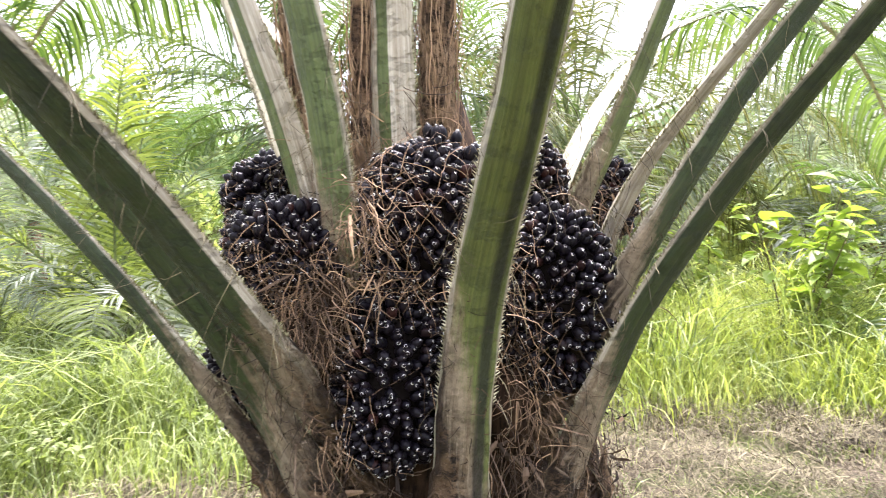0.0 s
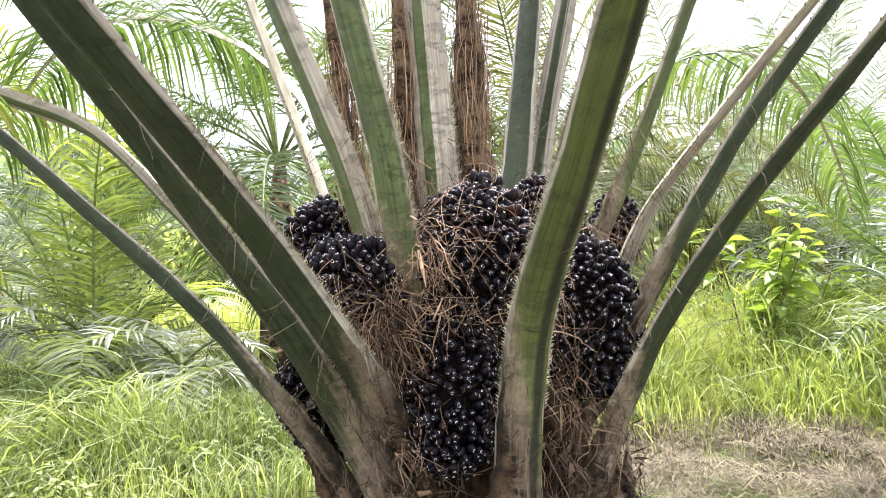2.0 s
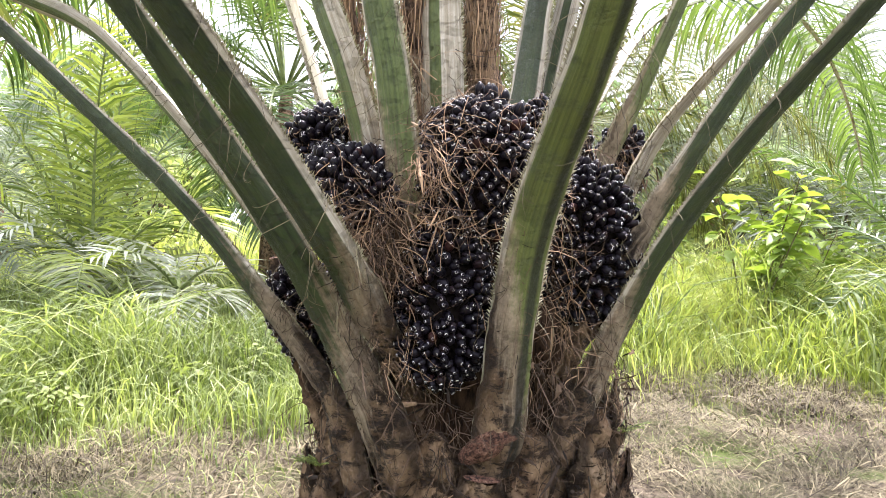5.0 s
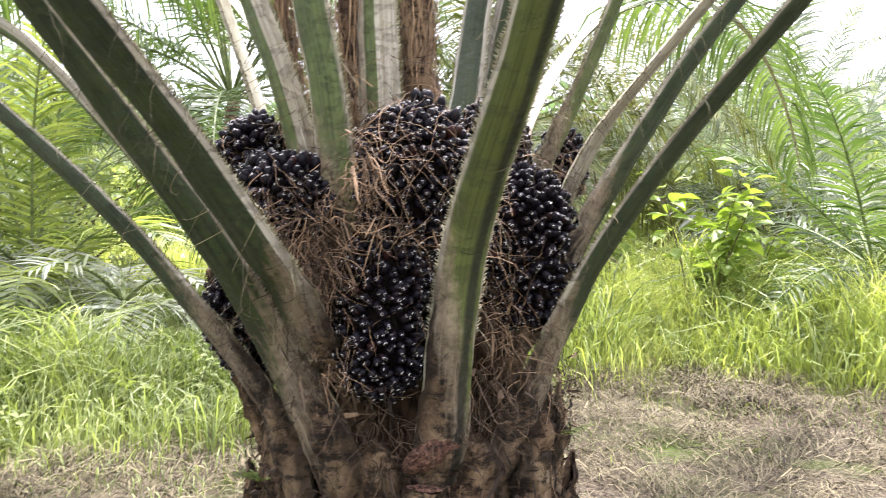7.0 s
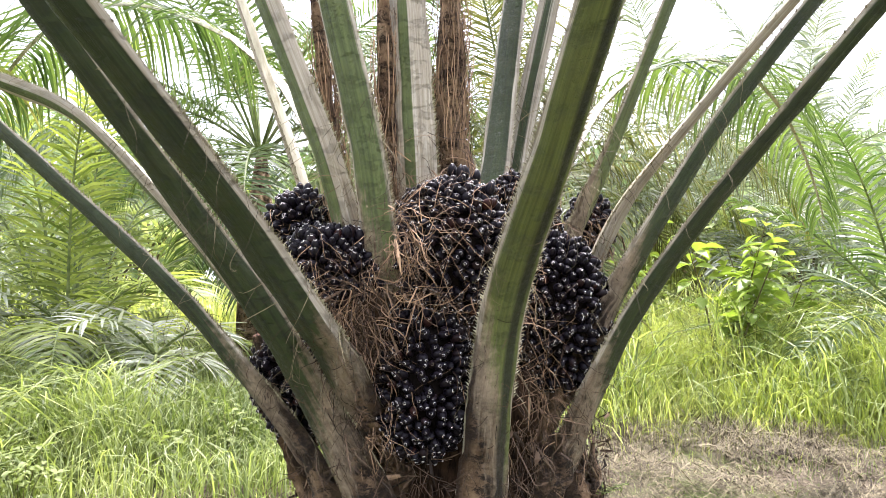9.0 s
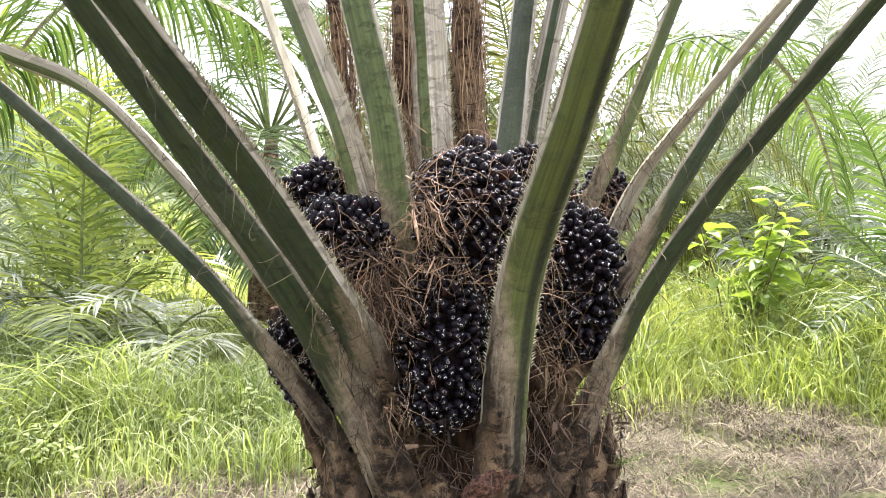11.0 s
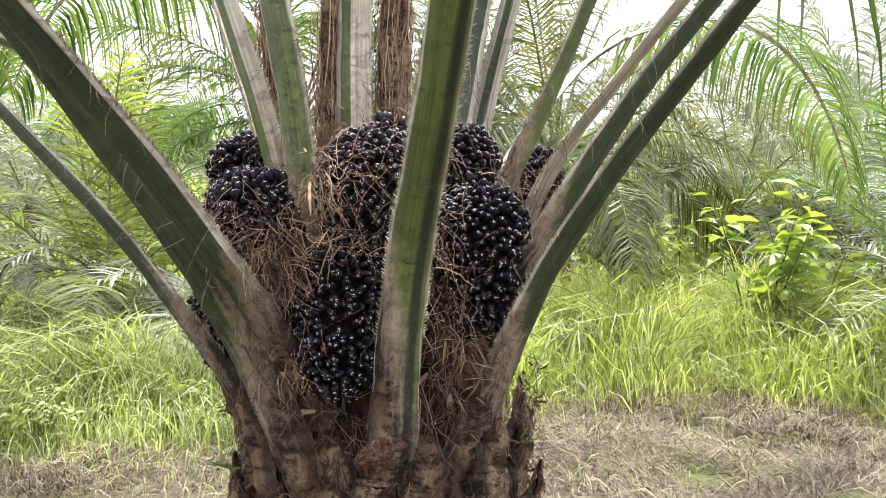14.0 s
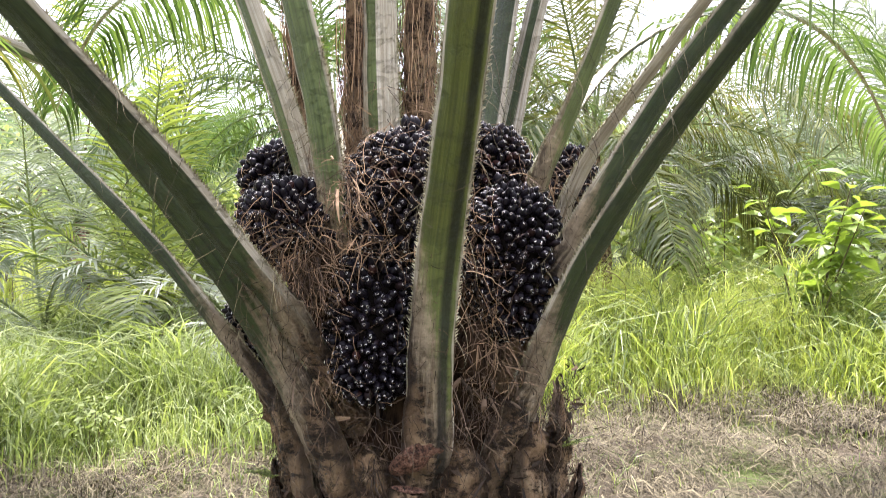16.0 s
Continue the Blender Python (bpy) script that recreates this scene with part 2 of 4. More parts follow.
BUSH = leaf_material("bush_leaf", (0.17, 0.225, 0.075), (0.50, 0.56, 0.24), (1.3, 1.3, 0.7), 0.5, 0.6, 0.5)
FAR = leaf_material("far_tree_leaf", (0.16, 0.24, 0.11), (0.36, 0.44, 0.23), (1.2, 1.2, 0.9), 0.6, 0.6, 0.2)
TWIG, gn, gl, gp = material("green_brown_twig", (0.12, 0.10, 0.05), 0.8, 0.2)
gl.new(ramp(gn, gl, noise_node(gn, gl, 20, 4, obj_coords(gn)), (0.35, (0.06, 0.045, 0.025)), (0.65, (0.17, 0.15, 0.07))), gp.inputs["Base Color"])

SOIL, sn, sl, sp = material("soil_with_litter", (0.2, 0.15, 0.1), 0.95, 0.1)
s1 = noise_node(sn, sl, 0.8, 6, obj_coords(sn), 0.65)
s2 = noise_node(sn, sl, 22, 6, obj_coords(sn), 0.75)
scol = blend(sn, sl, ramp(sn, sl, s2, (0.38, (0, 0, 0)), (0.62, (1, 1, 1))), (0.03, 0.023, 0.017), (0.20, 0.16, 0.115))
scol = blend(sn, sl, ramp(sn, sl, s1, (0.50, (0, 0, 0)), (0.62, (1, 1, 1))), scol, blend(sn, sl, s2, (0.05, 0.075, 0.02), (0.16, 0.2, 0.06)))
sl.new(scol, sp.inputs["Base Color"])
bump(sn, sl, sp, s2, 1.0, 0.03)
DARK_SOIL, dn, dl, dp = material("dark_rotting_litter", (0.04, 0.03, 0.022), 0.9, 0.15)
d2 = noise_node(dn, dl, 18, 6, obj_coords(dn), 0.75)
dl.new(ramp(dn, dl, d2, (0.4, (0.015, 0.012, 0.009)), (0.6, (0.07, 0.052, 0.035)), (0.75, (0.22, 0.16, 0.10))), dp.inputs["Base Color"])
bump(dn, dl, dp, d2, 1.0, 0.03)

# ---- mesh helpers ----
rng = np.random.default_rng(7)
UP = Vector((0, 0, 1))


class Soup:
    """Collects vertices and faces for one mesh."""

    def __init__(self):
        self.v, self.f, self.m, self.count = [], [], [], 0

    def add(self, verts, faces, slot=0):
        verts = np.asarray(verts, float)
        self.v.append(verts)
        base = self.count
        self.f.extend(tuple(i + base for i in face) for face in faces)
        self.m.extend([slot] * len(faces))
        self.count += len(verts)

    def mesh(self, name, materials, smooth=True):
        me = bpy.data.meshes.new(name)
        me.from_pydata(np.concatenate(self.v).tolist(), [], self.f)
        for mat in materials:
            me.materials.append(mat)
        me.polygons.foreach_set("material_index", self.m)
        me.polygons.foreach_set("use_smooth", [smooth] * len(self.f))
        me.update()
        return me


def link(name, me, parent=None, label="", kind=""):
    ob = new(name, me)
    ob.parent = parent
    return tagged(ob, label=label, kind=kind)


def thing(name, at, label, category, group="", kind=""):
    ob = new(name)
    ob.location = at
    ob.empty_display_size = 0.1
    return tagged(ob, label, category, group, kind)


def spline(points, n):
    """A smooth curve through the points, as n places."""
    p = np.asarray(points, float)
    p = np.vstack([2 * p[0] - p[1], p, 2 * p[-1] - p[-2]])
    out = []
    for s in np.linspace(0, len(p) - 3 - 1e-6, n):
        i = int(s)
        t = s - i
        a, b, c, d = p[i:i + 4]
        out.append(0.5 * (2 * b + (c - a) * t + (2 * a - 5 * b + 4 * c - d) * t * t + (3 * b - a - 3 * c + d) * t ** 3))
    return np.array(out)


def unit(v):
    v = np.asarray(v, float)
    return v / (np.linalg.norm(v, axis=-1, keepdims=True) + 1e-12)


def tube(soup, path, radii, sides=5, slot=0, cap=True):
    path = np.asarray(path, float)
    t = unit(np.gradient(path, axis=0))
    ref = np.where(np.abs(t[:, 2:3]) > 0.9, [[1.0, 0, 0]], [[0, 0, 1.0]])
    a = unit(np.cross(t, ref))
    b = np.cross(t, a)
    ang = np.arange(sides) * 2 * np.pi / sides
    r = np.broadcast_to(np.asarray(radii, float), (len(path),))
    rings = path[:, None] + r[:, None, None] * (np.cos(ang)[None, :, None] * a[:, None] + np.sin(ang)[None, :, None] * b[:, None])
    faces = [(i * sides + j, i * sides + (j + 1) % sides, (i + 1) * sides + (j + 1) % sides, (i + 1) * sides + j)
             for i in range(len(path) - 1) for j in range(sides)]
    if cap:
        faces.append(tuple(range((len(path) - 1) * sides, len(path) * sides)))
        faces.append(tuple(reversed(range(sides))))
    soup.add(rings.reshape(-1, 3), faces, slot)


def blade(soup, path, width, side, slot=0, fold=0.0):
    """A leaf blade along a path: widths in the direction side, folded along its midrib where fold is set."""
    path = np.asarray(path, float)
    n = len(path)
    side = np.broadcast_to(np.asarray(side, float), (n, 3))
    w = np.asarray(width, float)[:, None]
    if fold:
        t = unit(np.gradient(path, axis=0))
        nor = np.cross(side, t) * fold
        v = np.stack([path - side * w - nor * w, path, path + side * w - nor * w], 1).reshape(-1, 3)
        faces = [f for i in range(n - 1) for f in ((3 * i, 3 * i + 1, 3 * i + 4, 3 * i + 3), (3 * i + 1, 3 * i + 2, 3 * i + 5, 3 * i + 4))]
    else:
        v = np.stack([path - side * w, path + side * w], 1).reshape(-1, 3)
        faces = [(2 * i, 2 * i + 1, 2 * i + 3, 2 * i + 2) for i in range(n - 1)]
    soup.add(v, faces, slot)


def strand(soup, start, end, sag, radius, wiggle=0.02, n=7, slot=0):
    """A limp fibre from start to end, bulging by the vector sag."""
    s = np.linspace(0, 1, n)[:, None]
    a, d = np.asarray(start, float), np.asarray(end, float)
    ln = np.linalg.norm(d - a)
    b = a * 0.67 + d * 0.33 + np.asarray(sag) * 1.33 + rng.normal(0, wiggle + 0.07 * ln, 3)
    c = a * 0.33 + d * 0.67 + np.asarray(sag) * 1.33 + rng.normal(0, wiggle + 0.07 * ln, 3)
    p = a * (1 - s) ** 3 + 3 * b * s * (1 - s) ** 2 + 3 * c * s * s * (1 - s) + d * s ** 3
    curl = rng.normal(0, 0.012 * ln, (n, 3)) * np.sin(np.pi * s)
    tube(soup, p + curl, np.linspace(radius, radius * 0.5, n), 3, slot, cap=False)


def blades(soup, paths, widths, sides, slot=0):
    """Many flat blades at once: paths (N, k, 3), widths (N, k), sides (N, 3)."""
    n, k = paths.shape[:2]
    off = widths[:, :, None] * sides[:, None, :]
    v = np.stack([paths - off, paths + off], 2).reshape(-1, 3)
    one = np.array([(2 * i, 2 * i + 1, 2 * i + 3, 2 * i + 2) for i in range(k - 1)])
    faces = (one[None] + (np.arange(n) * 2 * k)[:, None, None]).reshape(-1, 4) + soup.count
    soup.v.append(v)
    soup.f.extend(map(tuple, faces.tolist()))
    soup.m.extend([slot] * len(faces))
    soup.count += len(v)


def arch(start, heading, length, droop, n):
    """A path that sets out along heading and bends towards the ground, more and more."""
    p, d, out = np.array(start, float), unit(heading), []
    step = length / (n - 1)
    for i in range(n):
        out.append(p.copy())
        p = p + d * step
        d = unit(d + np.array([0, 0, -droop * step * (0.4 + 1.2 * i / n)]))
    return np.array(out)


def leaflets(soup, path, first, longest, pairs, width, seed, hang=0.35, slot=0, segs=4):
    """Leaflets in two ranks along a rachis, longest in its middle, hanging at their ends."""
    r = np.random.default_rng(seed)
    t = unit(np.gradient(path, axis=0))
    n = len(path)
    for k in range(pairs):
        f = first + (1 - first) * (k + r.uniform(-0.3, 0.3)) / pairs
        f = min(max(f, 0), 0.999)
        i = min(int(f * (n - 1)), n - 2)
        u = f * (n - 1) - i
        at, fwd = path[i] * (1 - u) + path[i + 1] * u, t[i]
        lat = unit(np.cross(fwd, [0, 0, 1.0]) + 1e-6)
        g = (f - first) / (1 - first)
        length = longest * (0.35 + 0.65 * math.sin(math.pi * min(1, 0.12 + 0.86 * g) ** 0.8)) * r.uniform(0.85, 1.1)
        for s in (-1, 1):
            go = unit(lat * s * 0.9 + fwd * (0.35 + 0.6 * g + r.uniform(-0.1, 0.1)) + np.array([0, 0, r.uniform(-0.15, 0.4)]))
            p, d, pts = at.copy(), go, []
            for q in range(segs + 1):
                pts.append(p.copy())
                p = p + d * length / segs
                d = unit(d + np.array([0, 0, -hang * r.uniform(0.6, 1.5)]))
            pts = np.array(pts)
            wid = width * np.array([0.45, 1.0, 0.85, 0.5, 0.06])[:segs + 1] if segs == 4 else width * np.array([0.6, 1.0, 0.6, 0.05])
            face = unit(np.cross(go, unit(np.cross(lat * s, fwd)) * 0.8 + r.normal(0, 0.25, 3)))
            blade(soup, pts, wid * r.uniform(0.8, 1.2), face, slot, fold=0.35 if segs == 4 else 0)

# ---- ground ----
ground = Soup()
gx = np.concatenate([[-400, -150, -60, -25], np.linspace(-12, 12, 61), [25, 60, 150, 400]])
gy = np.concatenate([[-400, -150, -60, -25], np.linspace(-10, 16, 66), [25, 60, 150, 400]])
gv = [(x, y, 0.03 * noise.noise((x * 0.6, y * 0.6, 0)) if abs(x) < 14 and abs(y) < 18 else 0.0) for y in gy for x in gx]
W = len(gx)
ground.add(gv, [(j * W + i, j * W + i + 1, (j + 1) * W + i + 1, (j + 1) * W + i) for j in range(len(gy) - 1) for i in range(W - 1)])
tagged(link("ground", ground.mesh("ground", [SOIL])), "bare brown soil under dry straw litter and grass", "ground", kind="structure")

# ---- the oil palm ----
AXIS = np.array([0.0, 1.85, 0.0])
palm = thing("oil_palm", (0, 1.85, 0), "stout oil palm with spiny green fronds and black fruit bunches", "palm tree")
PALM_IN = Matrix.Translation((0, -1.85, 0))


def palm_part(name, me, parent=None, label="", kind=""):
    """A part of the palm, modelled in world metres."""
    ob = link(name, me, parent or palm, label, kind)
    if parent is None:
        ob.matrix_parent_inverse = PALM_IN
    return ob


# core of the trunk, its dark colour standing in for shade between leaf bases
core = Soup()
rings = [(-0.05, 0.36), (0.15, 0.37), (0.45, 0.355), (0.75, 0.33), (1.0, 0.27), (1.25, 0.20), (1.5, 0.12), (1.7, 0.05)]
cs = 28
cv = []
for z, r in rings:
    for k in range(cs):
        a = 2 * math.pi * k / cs
        rr = r * (1 + 0.08 * noise.noise((3 * math.cos(a), 3 * math.sin(a), z * 4)))
        cv.append((AXIS[0] + rr * math.cos(a), AXIS[1] + rr * math.sin(a), z))
core.add(cv, [(i * cs + j, i * cs + (j + 1) % cs, (i + 1) * cs + (j + 1) % cs, (i + 1) * cs + j) for i in range(len(rings) - 1) for j in range(cs)] + [tuple(range((len(rings) - 1) * cs, len(rings) * cs))])
palm_part("trunk", core.mesh("trunk", [DARK_BARK]), label="fibrous trunk core darkened as gap shade")

ABAXIAL = [(-1, 0), (-0.86, 0.36), (-0.5, 0.60), (-0.1, 0.72), (0.25, 0.70), (0.6, 0.52), (0.88, 0.30), (1, 0)]
ABAXIAL = [(a, b) for a, b in zip(np.linspace(-1, 1, 17), np.interp(np.linspace(-1, 1, 17), [p[0] for p in ABAXIAL], [p[1] for p in ABAXIAL]))]
UPPER = [(1, 0), (0.5, -0.26), (0, -0.34), (-0.5, -0.26), (-1, 0)]


def stalk(path, widths, outward, thick=0.9, materials=(None, None), foot=0.0, cap_slot=None, rough=0.0, pale=(-0.92, 0.92), tilt=0.0, relief=0.013):
    """A leaf stalk swept along path: rounded outer face, flatter upper face, with margins between them."""
    path = np.asarray(path, float)
    n = len(path)
    t = unit(np.gradient(path, axis=0))
    out = np.broadcast_to(np.asarray(outward, float), (n, 3))
    side = unit(np.cross(t, out))
    out = np.cross(side, t)
    half = np.asarray(widths, float) * 0.5
    length = np.concatenate([[0], np.cumsum(np.linalg.norm(np.diff(path, axis=0), axis=1))]) + foot
    soup, along, across, light = Soup(), [], [], []
    for slot, section in ((0, ABAXIAL), (1, UPPER)):
        m = len(section)
        v = []
        for i in range(n):
            for a, b in section:
                w = half[i] * (1 + rough * noise.noise((a * 2 + path[0][0] * 9, b * 3, length[i] * 9)))
                q = Vector(path[i] + side[i] * (a * w))
                barky = min(1.0, max(0.0, (0.47 - length[i] - tilt * a) / 0.12)) if slot == 0 else 0.0
                lump = barky * relief * (noise.noise(q * 16) + 0.8 * noise.noise(q * 38) + 0.7 * noise.noise(q * 75))
                v.append(path[i] + side[i] * (a * w + 0.4 * lump) + out[i] * (b * w * thick + lump))
                along.append(length[i] + tilt * a)
                across.append(a if slot == 0 else a * 0.8)
                light.append(min(1.0, max(0.0, 0.5 + 4 * max(pale[0] - a, a - pale[1]))))
        faces = [(i * m + j, i * m + j + 1, (i + 1) * m + j + 1, (i + 1) * m + j) for i in range(n - 1) for j in range(m - 1)]
        soup.add(v, faces, slot)
    if cap_slot is not None:
        ring = [path[-1] + side[-1] * (a * half[-1]) + out[-1] * (b * half[-1] * thick) for a, b in ABAXIAL[:-1] + UPPER[:-1]]
        soup.add(ring, [tuple(range(len(ring)))], cap_slot)
        along += [length[-1]] * len(ring)
        across += [0.0] * len(ring)
        light += [0.0] * len(ring)
    me = soup.mesh("stalk", materials)
    for key, values in (("along", along), ("across", across), ("pale", light)):
        me.attributes.new(key, "FLOAT", "POINT").data.foreach_set("value", values)
    return me, side, out, half


def spines(path, side, out, half, first, last, seed):
    """Short hooked spines along both margins of a stalk."""
    r = np.random.default_rng(seed)
    soup = Soup()
    t = unit(np.gradient(path, axis=0))
    n = len(path)
    count = int(np.linalg.norm(np.diff(path, axis=0), axis=1).sum() / 0.017)
    for k in range(count):
        f = k / count
        if not first < f < last:
            continue
        i = min(int(f * (n - 1)), n - 2)
        u = f * (n - 1) - i
        for s in (-1, 1):
            at = (path[i] * (1 - u) + path[i + 1] * u) + side[i] * s * half[i] * 0.97
            ln = r.uniform(0.007, 0.013)
            tip = at + side[i] * s * ln * 0.85 + t[i] * ln * r.uniform(0.3, 1.0) + out[i] * r.normal(0, 0.003)
            base = t[i] * r.uniform(0.002, 0.0038)
            soup.add([at - base, at + base, at + out[i] * 0.004, tip], [(0, 1, 3), (1, 2, 3), (2, 0, 3)])
    return soup.mesh("spines", [SPINE], False)


def frond(points, w_foot, w_top, seed, vivid=False, length=3.6, droop=0.34, turn=None, longest=0.75, leaf=None, first=0.14, pairs=85, pale=(-0.92, 0.92), hang=0.30, foot=0.0, tilt=0.0, upper=None, skin=None):
    """One frond of the palm: a stalk through the points, then its arching rachis with leaflets."""
    low = spline(points, 56)
    head = unit(low[-1] - low[-8])
    if turn is not None:
        head = unit(head + np.asarray(turn))
    far = arch(low[-1], head, length, droop, 40)[1:]
    path = np.vstack([low, far])
    radial = low[17] - np.array([AXIS[0], AXIS[1], low[17][2]])
    radial[2] = 0
    outward = unit(radial)
    n1, n2 = len(low), len(far)
    widths = np.concatenate([np.linspace(1.0, 0.0, n1) ** 1.5 * (w_foot - w_top) + w_top, np.linspace(w_top, 0.012, n2)])
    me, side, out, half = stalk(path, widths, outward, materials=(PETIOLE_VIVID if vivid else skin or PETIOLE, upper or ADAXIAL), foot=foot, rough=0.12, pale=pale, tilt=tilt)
    ob = palm_part("frond", me, label="bright green stalk with painted keel shade" if vivid else "")
    share = n1 / len(path)
    ob2 = link("spine_row", spines(path, side, out, half, share * 0.35, share * 1.35, seed), ob, "short hooked tan spines", "stuff")
    hair = Soup()
    rh = np.random.default_rng(seed + 500)
    for _ in range(34):
        i = int(rh.integers(int(n1 * 0.3), n1))
        s = rh.choice([-1, 1])
        at = path[i] + side[i] * s * half[i] * 0.98
        strand(hair, at, at + side[i] * s * rh.normal(0.01, 0.02) + out[i] * rh.uniform(0.0, 0.04) + np.array([rh.normal(0, 0.02), 0, -rh.uniform(0.01, 0.12)]),
               out[i] * rh.uniform(0, 0.03) + side[i] * s * 0.015, rh.uniform(0.0005, 0.0009), 0.004, 7)
    for _ in range(80):
        i = int(rh.integers(2, int(n1 * 0.55)))
        s = rh.uniform(-0.95, 0.95)
        at = path[i] + side[i] * s * half[i] + out[i] * half[i] * 0.9 * (0.70 - 0.5 * s * s)
        strand(hair, at, at + side[i] * rh.normal(0, 0.02) + np.array([0, 0, rh.uniform(-0.03, 0.03)]), out[i] * rh.uniform(0.001, 0.006), rh.uniform(0.0005, 0.0013), 0.001, 5, 1)
    link("fibre_fringe", hair.mesh("hair", [STRAW, FIBRE_DARK], False), ob, "thin pale hanging fibres", "stuff")
    soup = Soup()
    leaflets(soup, far, first, longest, pairs, 0.0105, seed, hang)
    link("foliage", soup.mesh("leaflets", [leaf or FROND], False), ob, "", "stuff")
    return ob


# fronds: foot in the trunk, then places along the stalk
FRONDS = [
    (((-0.27, 1.58, 0.58), (-0.36, 1.575, 0.85), (-0.54, 1.56, 1.094), (-0.721, 1.58, 1.294), (-1.044, 1.69, 1.569)), 0.13, 0.050, dict(droop=0.30, foot=0.0, tilt=-0.14)),
    (((-0.17, 1.53, 0.62), (-0.235, 1.465, 0.82), (-0.324, 1.455, 0.985), (-0.444, 1.36, 1.219), (-0.60, 1.27, 1.457), (-0.715, 1.16, 1.64)), 0.16, 0.070, dict(droop=0.2, tilt=-0.16, foot=0.12)),
    (((-0.16, 1.60, 0.80), (-0.295, 1.36, 1.13), (-0.348, 1.275, 1.223), (-0.475, 1.14, 1.43), (-0.593, 0.994, 1.604)), 0.128, 0.083, dict(droop=0.15, pale=(-0.95, 0.82), tilt=-0.2, foot=0.1)),
    (((-0.28, 1.93, 0.85), (-0.50, 1.91, 1.15), (-0.645, 1.90, 1.33), (-0.85, 1.98, 1.55), (-1.165, 2.16, 1.83), (-1.50, 2.335, 1.985)), 0.12, 0.075, dict(droop=0.7, first=0.0, leaf=FROND_DRY, pale=(-0.2, 0.5), hang=0.45, skin=PETIOLE_UPRIGHT)),
    (((-0.25, 1.95, 1.0), (-0.36, 1.95, 1.3), (-0.435, 1.956, 1.60), (-0.537, 1.947, 1.90)), 0.11, 0.062, dict(droop=0.25, pale=(-0.6, -0.2), foot=0.08, skin=PETIOLE_UPRIGHT)),
    (((-0.17, 1.68, 1.05), (-0.25, 1.58, 1.30), (-0.285, 1.56, 1.446), (-0.335, 1.55, 1.612), (-0.403, 1.575, 1.789)), 0.13, 0.080, dict(droop=0.15, pale=(-0.95, 0.25), foot=0.10, tilt=-0.1, skin=PETIOLE_UPRIGHT)),
    (((-0.13, 1.66, 1.05), (-0.195, 1.50, 1.30), (-0.212, 1.475, 1.426), (-0.235, 1.466, 1.60), (-0.27, 1.467, 1.761)), 0.11, 0.086, dict(droop=0.15, pale=(-0.72, 0.9), foot=0.12, tilt=0.1, skin=PETIOLE_UPRIGHT)),
    (((-0.08, 1.74, 1.05), (-0.10, 1.67, 1.35), (-0.109, 1.66, 1.615), (-0.12, 1.695, 1.836)), 0.14, 0.115, dict(droop=0.12, pale=(-0.3, 0.25), foot=0.14, skin=PETIOLE_UPRIGHT)),
    (((0.08, 2.0, 1.1), (0.13, 2.08, 1.4), (0.204, 2.20, 1.82), (0.235, 2.25, 2.02)), 0.13, 0.095, dict(droop=0.12, pale=(-0.75, 0.95), foot=0.4, upper=PETIOLE, skin=PETIOLE_UPRIGHT)),
    (((0.14, 2.0, 1.05), (0.20, 2.12, 1.4), (0.28, 2.22, 1.789), (0.335, 2.25, 2.03)), 0.12, 0.085, dict(droop=0.15, pale=(-0.5, 0.2), foot=0.4, upper=PETIOLE, skin=PETIOLE_UPRIGHT)),
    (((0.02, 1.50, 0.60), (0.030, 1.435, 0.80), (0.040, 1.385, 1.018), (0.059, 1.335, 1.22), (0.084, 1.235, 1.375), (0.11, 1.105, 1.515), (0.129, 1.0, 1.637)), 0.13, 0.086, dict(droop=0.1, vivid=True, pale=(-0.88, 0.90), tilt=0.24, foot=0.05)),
    (((0.16, 1.78, 1.05), (0.265, 1.66, 1.32), (0.315, 1.64, 1.461), (0.40, 1.625, 1.652), (0.47, 1.607, 1.832)), 0.12, 0.064, dict(droop=0.2, foot=0.05, tilt=0.15, skin=PETIOLE_UPRIGHT)),
    (((0.20, 1.80, 0.95), (0.33, 1.68, 1.25), (0.387, 1.645, 1.409), (0.453, 1.618, 1.533), (0.548, 1.56, 1.667)), 0.12, 0.060, dict(droop=0.4, first=0.25, pale=(0.35, 0.95), hang=0.5, skin=PETIOLE_UPRIGHT)),
    (((0.18, 1.70, 0.85), (0.30, 1.54, 1.13), (0.39, 1.525, 1.299), (0.51, 1.51, 1.499), (0.62, 1.50, 1.67), (0.727, 1.496, 1.808)), 0.13, 0.060, dict(droop=0.25, hang=0.5, tilt=0.15, first=0.3)),
    (((0.14, 1.58, 0.52), (0.195, 1.575, 0.70), (0.274, 1.57, 0.909), (0.325, 1.53, 1.05), (0.394, 1.465, 1.217), (0.53, 1.365, 1.453), (0.706, 1.21, 1.723)), 0.17, 0.070, dict(droop=0.25, hang=1.1, foot=0.0, tilt=0.12, first=0.03, longest=0.85)),
    # two fronds that arch away behind the crown, their leaflets hanging
    (((0.16, 1.98, 1.10), (0.40, 2.28, 1.62), (0.66, 2.60, 1.98), (0.95, 3.0, 2.24)), 0.11, 0.045, dict(length=2.9, droop=0.62, turn=(0.22, -0.12, 0.0), first=0.0, pairs=90, longest=0.62, hang=0.9, leaf=FROND)),
    (((-0.16, 2.0, 1.10), (-0.36, 2.35, 1.65), (-0.60, 2.75, 2.10), (-0.88, 3.15, 2.42)), 0.11, 0.045, dict(length=2.7, droop=0.62, turn=(-0.25, -0.1, 0.0), first=0.0, pairs=105, longest=0.78, hang=0.85, leaf=FROND)),
]
